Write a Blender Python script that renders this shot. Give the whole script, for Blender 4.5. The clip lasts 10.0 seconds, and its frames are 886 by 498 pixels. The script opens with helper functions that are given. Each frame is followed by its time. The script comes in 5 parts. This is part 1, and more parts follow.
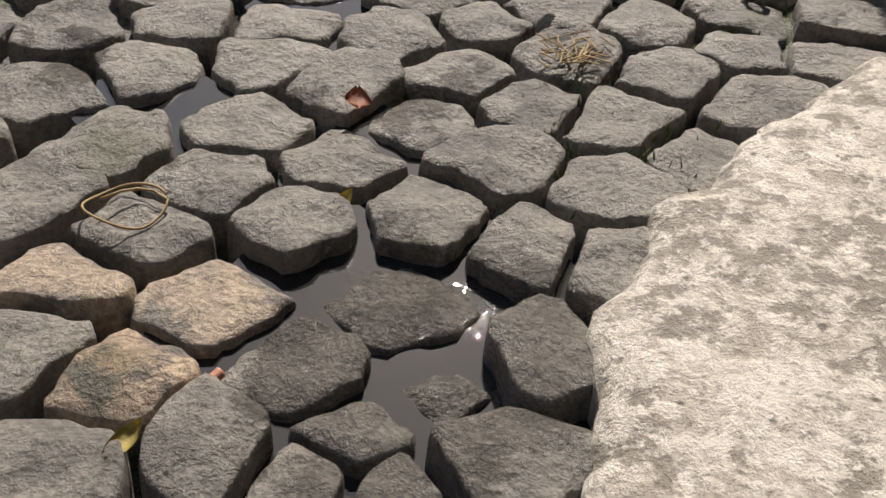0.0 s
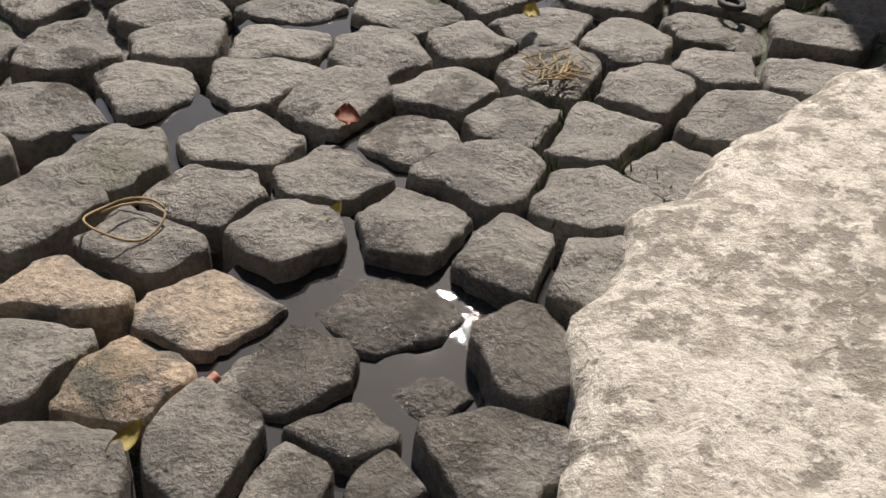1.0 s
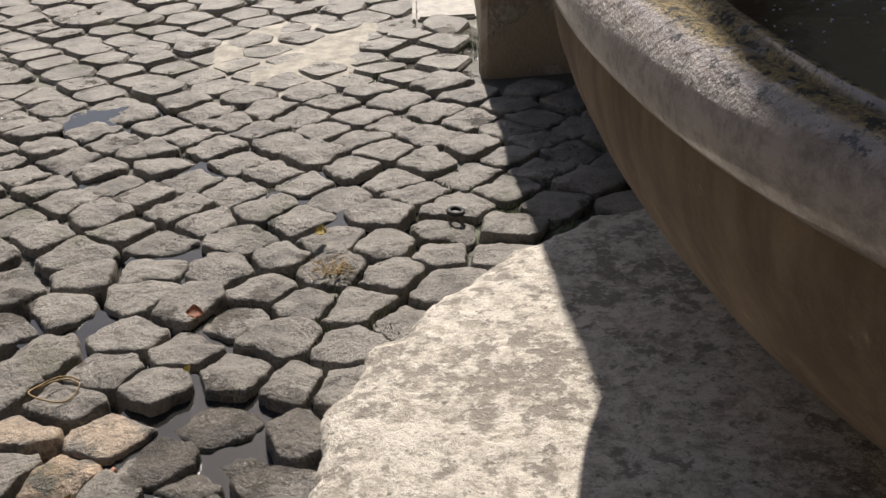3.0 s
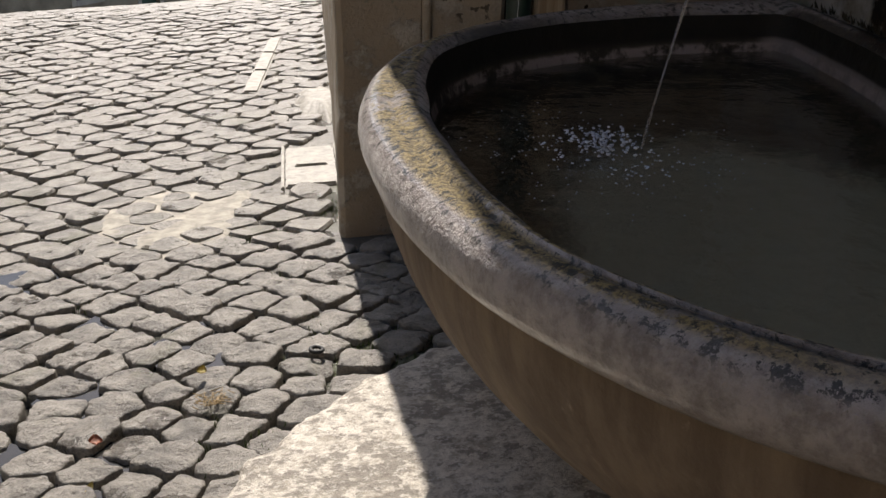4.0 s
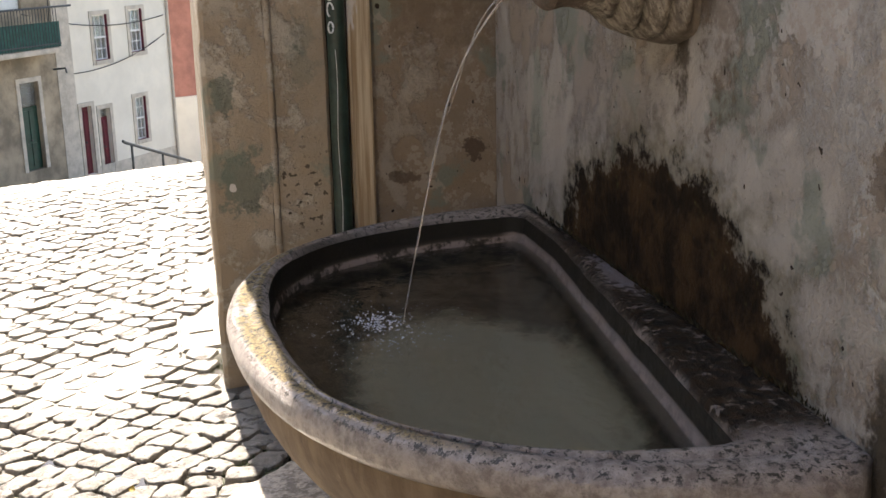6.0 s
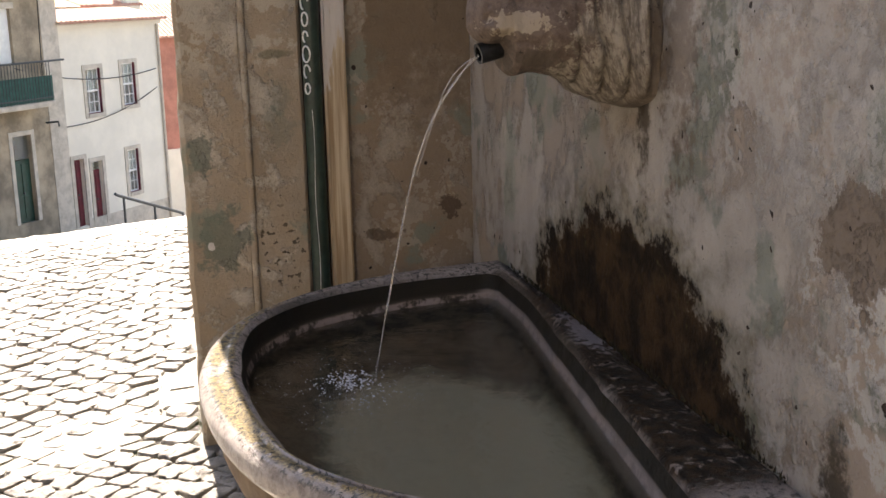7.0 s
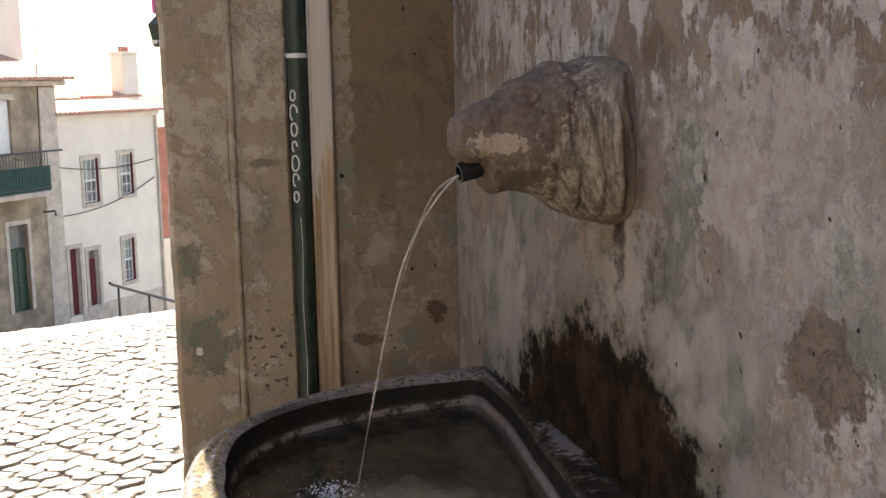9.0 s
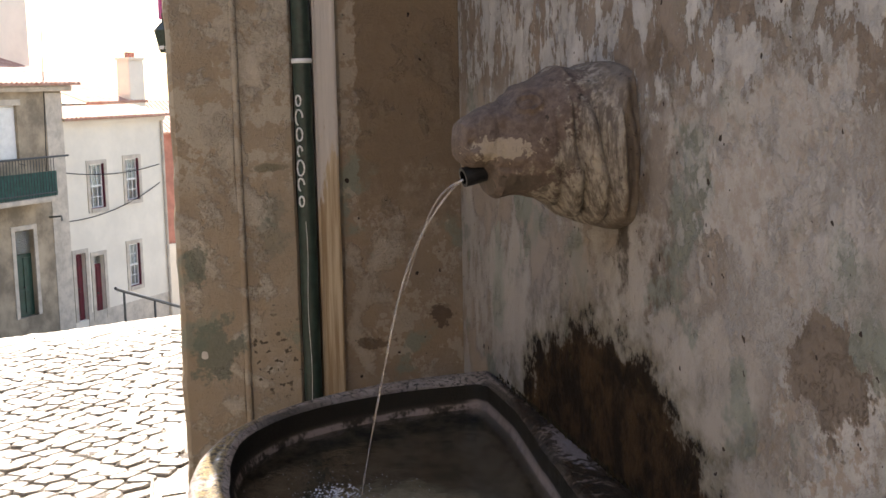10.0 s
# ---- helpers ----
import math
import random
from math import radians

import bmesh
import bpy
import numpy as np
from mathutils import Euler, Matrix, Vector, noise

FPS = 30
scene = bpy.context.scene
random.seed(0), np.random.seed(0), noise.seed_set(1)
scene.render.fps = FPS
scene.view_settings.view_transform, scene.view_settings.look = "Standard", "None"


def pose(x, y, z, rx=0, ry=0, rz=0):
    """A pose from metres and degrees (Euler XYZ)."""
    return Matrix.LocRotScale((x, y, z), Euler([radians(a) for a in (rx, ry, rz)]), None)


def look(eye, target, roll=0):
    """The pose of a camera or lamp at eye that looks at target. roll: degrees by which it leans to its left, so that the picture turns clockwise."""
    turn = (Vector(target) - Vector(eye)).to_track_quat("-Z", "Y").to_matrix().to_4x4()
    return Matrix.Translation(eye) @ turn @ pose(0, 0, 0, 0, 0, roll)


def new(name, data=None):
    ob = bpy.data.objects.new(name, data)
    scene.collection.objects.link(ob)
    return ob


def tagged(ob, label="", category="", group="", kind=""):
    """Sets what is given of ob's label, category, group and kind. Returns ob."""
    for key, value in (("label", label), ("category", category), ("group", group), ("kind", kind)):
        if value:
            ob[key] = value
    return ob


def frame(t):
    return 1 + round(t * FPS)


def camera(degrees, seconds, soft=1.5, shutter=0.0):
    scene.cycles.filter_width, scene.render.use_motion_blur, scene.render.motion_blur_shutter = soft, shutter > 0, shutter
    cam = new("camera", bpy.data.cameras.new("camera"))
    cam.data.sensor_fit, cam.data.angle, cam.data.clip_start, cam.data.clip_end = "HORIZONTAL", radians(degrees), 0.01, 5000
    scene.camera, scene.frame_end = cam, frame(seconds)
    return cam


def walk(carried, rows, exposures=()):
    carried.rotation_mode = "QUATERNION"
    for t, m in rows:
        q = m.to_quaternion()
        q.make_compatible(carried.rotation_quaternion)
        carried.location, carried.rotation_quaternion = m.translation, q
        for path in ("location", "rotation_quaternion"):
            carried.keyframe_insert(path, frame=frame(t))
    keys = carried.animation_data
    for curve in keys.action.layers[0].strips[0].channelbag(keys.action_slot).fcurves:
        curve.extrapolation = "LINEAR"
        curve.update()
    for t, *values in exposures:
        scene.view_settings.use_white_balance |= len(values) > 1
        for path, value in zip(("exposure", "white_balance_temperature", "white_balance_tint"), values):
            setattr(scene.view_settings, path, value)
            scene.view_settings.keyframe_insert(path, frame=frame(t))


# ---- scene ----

# ---------------------------------------------------------------- camera
cam = camera(42.0, 10.0, soft=1.5)
PATH = [
    (0, pose(-1.4786, -1.9148, 0.5340, 50.116, -4.164, 2.347)),
    (0.5, pose(-1.4787, -1.9157, 0.5337, 50.382, -4.276, 2.067)),
    (1, pose(-1.4714, -1.9486, 0.5574, 50.873, -4.000, 1.903)),
    (1.5, pose(-1.4536, -2.0445, 0.6285, 52.121, -3.499, 1.465)),
    (2, pose(-1.4250, -2.1537, 0.7052, 54.717, -2.677, -0.311)),
    (3.5, look((-1.286, -2.639, 0.936), (-1.092, -0.847, 0.07), -0.6)),
    (4, look((-1.302, -2.83, 1.016), (-0.946, -1.005, 0.279), 1.2)),
    (4.5, look((-1.355, -3.135, 1.183), (-0.864, -1.315, 0.514), 0.2)),
    (5, pose(-1.3623, -3.4452, 1.2931, 71.950, 0.027, -16.457)),
    (5.5, pose(-1.3678, -3.7796, 1.4031, 73.402, 0.889, -16.526)),
    (7, pose(-1.3097, -3.9534, 1.5021, 77.150, 1.357, -17.092)),
    (7.5, pose(-1.3005, -3.9768, 1.5223, 78.530, 1.772, -17.472)),
    (8, pose(-1.2997, -3.9970, 1.5384, 79.585, 1.598, -17.575)),
    (8.5, pose(-1.2938, -4.0030, 1.5569, 80.585, 1.182, -17.404)),
    (9, pose(-1.2897, -4.0089, 1.5738, 81.506, 1.173, -17.285)),
    (9.5, pose(-1.2928, -4.0217, 1.5799, 81.850, 1.203, -17.282)),
    (10, pose(-1.2906, -4.0194, 1.5708, 81.805, 1.128, -17.011)),
]
EXPOSURES = [(0, 0.5, 6700, 13), (2.2, 0.46, 6700, 13), (3.5, 0.5, 6700, 13), (4.0, 0.62, 6700, 13), (4.5, 0.9, 6700, 13), (5.0, 1.6, 6900, 13), (5.5, 1.95, 7000, 13), (7.0, 2.2, 7300, 16), (10, 2.15, 7300, 17)]
walk(cam, PATH, EXPOSURES)

# ---------------------------------------------------------------- light
SUN_ELEV, SUN_AZ = radians(43), radians(0.6)
world = bpy.data.worlds.new("sky")
scene.world = world
world.use_nodes = True
wn = world.node_tree
sky = wn.nodes.new("ShaderNodeTexSky")
sky.sky_type, sky.sun_disc = "NISHITA", False
sky.sun_elevation, sky.sun_rotation = SUN_ELEV, SUN_AZ
wn.links.new(sky.outputs[0], wn.nodes["Background"].inputs[0])
wn.nodes["Background"].inputs[1].default_value = 0.095
sun_dir = Vector((math.sin(SUN_AZ) * math.cos(SUN_ELEV), math.cos(SUN_AZ) * math.cos(SUN_ELEV), math.sin(SUN_ELEV)))
lamp = bpy.data.lights.new("sun", "SUN")
lamp.energy, lamp.angle, lamp.color = 5.0, radians(0.6), (1.0, 0.955, 0.89)
sun = new("sun", lamp)
sun.matrix_world = look(sun_dir * 30, (0, 0, 0))


# ---------------------------------------------------------------- materials
class Mat:
    """A small helper for node materials in world metres."""

    def __init__(self, name):
        self.m = bpy.data.materials.new(name)
        self.m.use_nodes = True
        self.t = self.m.node_tree
        self.b = self.t.nodes["Principled BSDF"]
        self.pos = self.t.nodes.new("ShaderNodeNewGeometry").outputs["Position"]

    def put(self, socket, value):
        if hasattr(value, "is_linked"):
            self.t.links.new(value, socket)
        elif isinstance(value, (tuple, list)) and len(value) == 3 and socket.type == "RGBA":
            socket.default_value = (*value, 1)
        else:
            socket.default_value = value

    def set(self, **kw):
        for k, v in kw.items():
            self.put(self.b.inputs[k.replace("_", " ")], v)
        return self

    def scaled(self, s):
        n = self.t.nodes.new("ShaderNodeMapping")
        n.inputs["Scale"].default_value = s
        self.put(n.inputs["Vector"], self.pos)
        return n.outputs[0]

    def noise(self, scale, detail=5, rough=0.6, vec=None, out="Fac"):
        n = self.t.nodes.new("ShaderNodeTexNoise")
        n.inputs["Scale"].default_value, n.inputs["Detail"].default_value, n.inputs["Roughness"].default_value = scale, detail, rough
        self.put(n.inputs["Vector"], vec or self.pos)
        return n.outputs[out]

    def cells(self, scale, feature="F1", vec=None, out="Distance"):
        n = self.t.nodes.new("ShaderNodeTexVoronoi")
        n.feature = feature
        n.inputs["Scale"].default_value = scale
        self.put(n.inputs["Vector"], vec or self.pos)
        return n.outputs[out]

    def band(self, fac, a, b):
        n = self.t.nodes.new("ShaderNodeMapRange")
        n.interpolation_type = "SMOOTHSTEP"
        self.put(n.inputs[0], fac)
        n.inputs[1].default_value, n.inputs[2].default_value = a, b
        return n.outputs[0]

    def warped(self, scale, amount):
        """The position, pushed about by a slow noise, for swirls and ragged outlines."""
        n = self.t.nodes.new("ShaderNodeVectorMath")
        n.operation = "MULTIPLY_ADD"
        self.put(n.inputs[0], self.noise(scale, 4, 0.6, out="Color"))
        n.inputs[1].default_value = (amount, amount, amount)
        self.put(n.inputs[2], self.pos)
        return n.outputs[0]

    def spot(self, u, v, u0, v0, ru, rv, ragged, amount=1.0, soft=0.12):
        """A mask with a ragged edge round one place on a wall."""
        du, dv = self.math("DIVIDE", self.math("SUBTRACT", u, u0), ru), self.math("DIVIDE", self.math("SUBTRACT", v, v0), rv)
        d = self.math("SQRT", self.math("ADD", self.math("POWER", du, 2.0), self.math("POWER", dv, 2.0)))
        d = self.math("ADD", d, self.math("MULTIPLY_ADD", ragged, 5.0 * amount, -2.5 * amount))
        return self.band(d, 1.0 + soft, 1.0 - soft)

    def math(self, op, a, b=0.0, c=0.0):
        n = self.t.nodes.new("ShaderNodeMath")
        n.operation = op
        for i, v in enumerate((a, b, c)):
            self.put(n.inputs[i], v)
        return n.outputs[0]

    def mix(self, fac, a, b):
        n = self.t.nodes.new("ShaderNodeMix")
        n.data_type = "RGBA"
        self.put(n.inputs[0], fac)
        self.put(n.inputs[6], a)
        self.put(n.inputs[7], b)
        return n.outputs[2]

    def xyz(self):
        n = self.t.nodes.new("ShaderNodeSeparateXYZ")
        self.put(n.inputs[0], self.pos)
        return n.outputs

    def rand(self):
        return self.t.nodes.new("ShaderNodeObjectInfo").outputs["Random"]

    def island(self):
        return self.t.nodes.new("ShaderNodeNewGeometry").outputs["Random Per Island"]

    def bump(self, height, dist=0.004, strength=1.0, base=None):
        n = self.t.nodes.new("ShaderNodeBump")
        n.inputs["Distance"].default_value, n.inputs["Strength"].default_value = dist, strength
        self.put(n.inputs["Height"], height)
        if base:
            self.put(n.inputs["Normal"], base)
        return n.outputs[0]


def sett_material(name, dark, light, random_out, tan=None):
    k = Mat(name)
    r = k.rand() if random_out == "object" else k.island()
    big, fine = k.noise(17, 5, 0.6, k.warped(9, 0.03)), k.noise(190, 6, 0.7)
    col = k.mix(k.band(big, 0.32, 0.66), dark, light)
    if tan:
        # the sandy crust has worn through to grey
        col = k.mix(k.band(k.noise(21, 6, 0.65, k.warped(14, 0.02)), 0.40, 0.52), (0.15, 0.132, 0.108), col)
    col = k.mix(k.math("MULTIPLY", r, 0.45), col, (0.33, 0.30, 0.255))
    grit = k.noise(85, 6, 0.75)
    col = k.mix(k.math("MULTIPLY", k.band(fine, 0.56, 0.42), 0.38), col, (0.03, 0.028, 0.025))
    col = k.mix(k.math("MULTIPLY", k.band(grit, 0.60, 0.72), 0.45), col, (0.44, 0.41, 0.35))
    col = k.mix(k.math("MULTIPLY", k.band(grit, 0.40, 0.30), 0.6), col, (0.05, 0.046, 0.04))
    moss = k.math("MULTIPLY", k.band(k.noise(5, 5), 0.58, 0.7), 0.5)
    col = k.mix(moss, col, (0.075, 0.075, 0.03))
    x, y, z = k.xyz()
    pd = k.math("SQRT", k.math("ADD", k.math("POWER", k.math("ADD", x, 1.47), 2.0), k.math("POWER", k.math("ADD", y, 1.37), 2.0)))
    soak = k.math("MULTIPLY", k.band(pd, 0.17, 0.07), 0.30)
    wet = k.band(k.math("ADD", k.noise(9.0, 6, 0.7), soak), 0.56, 0.66)
    k.set(Base_Color=k.mix(k.math("MULTIPLY", wet, 0.42), col, (0.045, 0.04, 0.036)))
    k.set(Roughness=k.math("MULTIPLY_ADD", wet, -0.36, k.math("MULTIPLY_ADD", fine, 0.30, 0.34)))
    h = k.math("ADD", k.math("MULTIPLY", fine, 0.45), k.math("ADD", k.noise(60, 5, 0.65), k.math("MULTIPLY", big, 0.8)))
    k.set(Normal=k.bump(h, 0.010))
    return k.m


M_SETT = sett_material("basalt_sett", (0.122, 0.11, 0.093), (0.285, 0.258, 0.217), "object")
M_SETT_FAR = sett_material("basalt_sett_far", (0.152, 0.14, 0.12), (0.335, 0.309, 0.265), "island")
M_SETT_TAN = sett_material("sandy_sett", (0.34, 0.245, 0.16), (0.56, 0.42, 0.29), "object", True)


def make_bed():
    k = Mat("wet_earth_bed")
    n = k.noise(30, 6, 0.7)
    far = k.cells(9.0, "DISTANCE_TO_EDGE")
    col = k.mix(n, (0.03, 0.027, 0.022), (0.10, 0.09, 0.072))
    col = k.mix(k.band(k.noise(3, 4), 0.5, 0.65), col, (0.05, 0.06, 0.022))
    yy = k.xyz()[1]
    # joints coloured paler down the street, standing in for its overexposed glare
    col = k.mix(k.math("MULTIPLY", k.band(yy, -0.5, 0.9), k.band(n, 0.25, 0.6)), col, (0.20, 0.182, 0.15))
    col = k.mix(k.math("MULTIPLY", k.band(yy, 11.0, 13.0), k.band(far, 0.02, 0.09)), col, (0.17, 0.16, 0.14))
    wet = k.band(k.noise(3.4, 5, 0.65), 0.46, 0.56)
    k.set(Base_Color=k.mix(k.math("MULTIPLY", wet, 0.4), col, (0.03, 0.027, 0.023)), Roughness=k.math("MULTIPLY_ADD", wet, -0.34, k.math("MULTIPLY_ADD", n, 0.4, 0.28)), Normal=k.bump(k.math("ADD", n, k.math("MULTIPLY", k.noise(150, 3), 0.4)), 0.012))
    return k.m


def make_slab():
    k = Mat("worn_pale_concrete")
    swirl = k.warped(7, 0.09)
    big, mid, fine = k.noise(6.5, 6, 0.62, swirl), k.noise(34, 7, 0.72, swirl), k.noise(240, 5, 0.7)
    col = k.mix(k.band(mid, 0.36, 0.58), (0.36, 0.315, 0.25), (0.66, 0.605, 0.515))
    # grey-brown blotches with soft, streaky edges
    blotch = k.math("ADD", k.math("MULTIPLY", k.noise(27, 8, 0.70, k.warped(12, 0.035)), 0.75), k.math("MULTIPLY", big, 0.4))
    col = k.mix(k.math("MULTIPLY", k.band(blotch, 0.565, 0.635), 0.9), col, (0.205, 0.178, 0.142))
    # arcs left by the broom
    brush = k.noise(95, 3, 0.5, k.scaled((0.35, 1.0, 1.0)))
    col = k.mix(k.math("MULTIPLY", k.math("MULTIPLY", k.band(brush, 0.54, 0.64), k.band(big, 0.42, 0.55)), 0.45), col, (0.32, 0.28, 0.22))
    flecks = k.band(k.noise(75, 6, 0.75), 0.54, 0.62)
    col = k.mix(k.math("MULTIPLY", flecks, 0.6), col, (0.74, 0.69, 0.60))
    chips = k.math("MULTIPLY", k.band(k.noise(60, 6, 0.75), 0.555, 0.62), k.band(big, 0.60, 0.44))
    col = k.mix(k.math("MULTIPLY", chips, 0.7), col, (0.19, 0.165, 0.13))
    pits = k.cells(30, "F1")
    col = k.mix(k.math("MULTIPLY", k.band(k.math("ADD", pits, k.math("MULTIPLY", mid, 0.35)), 0.30, 0.22), 0.85), col, (0.10, 0.088, 0.07))
    col = k.mix(k.math("MULTIPLY", k.band(fine, 0.58, 0.76), 0.7), col, (0.20, 0.175, 0.14))
    k.set(Base_Color=col, Roughness=k.math("MULTIPLY_ADD", blotch, -0.4, 0.85), Normal=k.bump(k.math("ADD", k.math("ADD", mid, k.math("MULTIPLY", blotch, -1.2)), k.math("MULTIPLY", fine, 0.4)), 0.008))
    return k.m


def plaster(name, bare, paint, cover, streak=0.0, warm=(0.2, 0.14, 0.085), rising=0.0):
    """Old plaster: bare render with flaking paint over a share of it."""
    k = Mat(name)
    big = k.noise(2.2, 6, 0.68)
    mid = k.noise(9, 8, 0.72)
    fine = k.noise(120, 5, 0.7)
    vert = k.noise(3.2, 5, 0.6, k.scaled((2.2, 2.2, 0.32)))
    col = k.mix(k.band(mid, 0.3, 0.7), bare, warm)
    flake = k.math("ADD", k.math("MULTIPLY", mid, 0.55), k.math("MULTIPLY", big, 0.75))
    flake = k.math("ADD", flake, k.math("MULTIPLY", vert, streak))
    flake = k.math("SUBTRACT", flake, k.math("MULTIPLY", k.math("SUBTRACT", k.xyz()[2], 1.1), rising))
    mask = k.band(k.math("MULTIPLY_ADD", fine, 0.05, flake), cover + 0.015, cover + 0.085)
    mask = k.math("MULTIPLY", mask, k.band(k.math("ADD", flake, k.math("MULTIPLY", fine, 0.25)), cover - 0.02, cover + 0.28))
    soft = k.noise(4.5, 7, 0.75)
    col = k.mix(mask, col, k.mix(k.band(vert, 0.35, 0.65), paint, tuple(c * 0.80 for c in paint)))
    col = k.mix(k.math("MULTIPLY", k.band(soft, 0.38, 0.66), 0.55), col, tuple(0.55 * a + 0.45 * b for a, b in zip(bare, paint)))
    green = k.math("MULTIPLY", k.band(k.noise(3.4, 5), 0.56, 0.62), 0.6)
    col = k.mix(green, col, (0.17, 0.215, 0.175))
    col = k.mix(k.band(fine, 0.60, 0.78), col, (0.07, 0.055, 0.04))
    return k, col, mask, mid, fine


def make_wall_fountain():
    k, col, mask, mid, fine = plaster("peeling_grey_plaster", (0.325, 0.278, 0.228), (0.45, 0.425, 0.385), 0.615, 0.06, (0.26, 0.207, 0.162), 0.06)
    x, y, z = k.xyz()
    rag = k.noise(9, 8, 0.72)
    rag2 = k.noise(26, 6, 0.7)
    chalk = k.mix(k.band(mid, 0.35, 0.65), (0.38, 0.37, 0.345), (0.50, 0.49, 0.46))
    # limewash left in flakes up the wall and in one broad field
    high = k.band(k.math("ADD", z, k.math("MULTIPLY", rag, 0.5)), 1.74, 1.84)
    flakes = k.math("MULTIPLY", high, k.band(k.math("ADD", k.noise(6.0, 8, 0.72, k.scaled((1.4, 1.4, 0.8))), k.math("MULTIPLY", rag2, 0.12)), 0.555, 0.575))
    col = k.mix(k.math("MULTIPLY", high, 0.8), col, k.mix(mid, (0.17, 0.13, 0.098), (0.275, 0.222, 0.172)))
    col = k.mix(flakes, col, chalk)
    field = k.spot(y, z, -2.27, 1.37, 0.34, 0.29, rag, 0.8, 0.08)
    col = k.mix(k.math("MULTIPLY", field, k.math("MULTIPLY_ADD", k.band(rag2, 0.40, 0.56), 0.45, 0.25)), col, chalk)
    col = k.mix(k.math("MULTIPLY", k.spot(y, z, -2.52, 0.92, 0.20, 0.16, rag, 1.2, 0.2), k.band(rag2, 0.42, 0.52)), col, chalk)
    col = k.mix(k.math("MULTIPLY", k.spot(y, z, -2.42, 1.09, 0.10, 0.085, rag, 0.9), 0.9), col, (0.175, 0.14, 0.108))
    col = k.mix(k.math("MULTIPLY", k.spot(y, z, -0.47, 0.90, 0.075, 0.17, rag, 0.8), 0.7), col, (0.31, 0.335, 0.28))
    col = k.mix(k.math("MULTIPLY", k.spot(y, z, -1.05, 0.98, 0.30, 0.16, rag, 1.2, 0.5), 0.55), col, (0.30, 0.275, 0.255))
    # dirt washed down from the sculpture
    col = k.mix(k.math("MULTIPLY", k.spot(y, z, -1.56, 1.19, 0.035, 0.10, rag, 0.9, 0.4), 0.85), col, (0.055, 0.042, 0.028))
    col = k.mix(k.math("MULTIPLY", k.spot(y, z, -1.73, 1.36, 0.07, 0.26, rag, 1.1, 0.4), 0.6), col, (0.15, 0.11, 0.075))
    # brown-black algae where the wall is always wet, above the basin
    dy, dz = k.math("DIVIDE", k.math("ADD", y, 1.42), 0.70), k.math("DIVIDE", k.math("ADD", z, -0.48), 0.45)
    d = k.math("SQRT", k.math("ADD", k.math("POWER", dy, 2.0), k.math("POWER", dz, 2.0)))
    d = k.math("ADD", d, k.math("MULTIPLY_ADD", k.noise(9, 8, 0.7), 0.9, -0.45))
    algae = k.band(k.math("MULTIPLY_ADD", fine, 0.10, d), 1.12, 1.02)
    slime = k.mix(k.band(mid, 0.4, 0.6), (0.016, 0.011, 0.006), (0.062, 0.036, 0.016))
    slime = k.mix(k.math("MULTIPLY", k.band(rag2, 0.58, 0.68), k.band(d, 0.6, 0.95)), slime, (0.075, 0.062, 0.022))
    col = k.mix(algae, col, slime)
    rim = k.math("MULTIPLY", k.band(d, 1.28, 1.0), 0.6)
    col = k.mix(k.math("MULTIPLY", rim, k.math("SUBTRACT", 1.0, algae)), col, (0.11, 0.10, 0.05))
    # the joint where the basin's end meets the wall weeps black
    weep = k.spot(y, z, -2.38, 0.42, 0.05, 0.30, rag, 0.7, 0.3)
    col = k.mix(k.math("MULTIPLY", weep, 0.85), col, (0.03, 0.024, 0.014))
    col = k.mix(k.band(k.noise(34, 2, 0.4), 0.735, 0.75), col, (0.05, 0.038, 0.03))
    k.set(Base_Color=col, Specular_IOR_Level=0.15, Roughness=k.math("MULTIPLY_ADD", algae, -0.1, 0.92))
    relief = k.math("ADD", k.math("MULTIPLY", k.math("MAXIMUM", flakes, field), 0.25), k.math("MULTIPLY", algae, k.math("MULTIPLY", rag2, 1.2)))
    k.set(Normal=k.bump(k.math("ADD", relief, k.math("ADD", k.math("MULTIPLY", mask, 0.35), k.math("ADD", mid, k.math("MULTIPLY", fine, 0.25)))), 0.012))
    return k.m


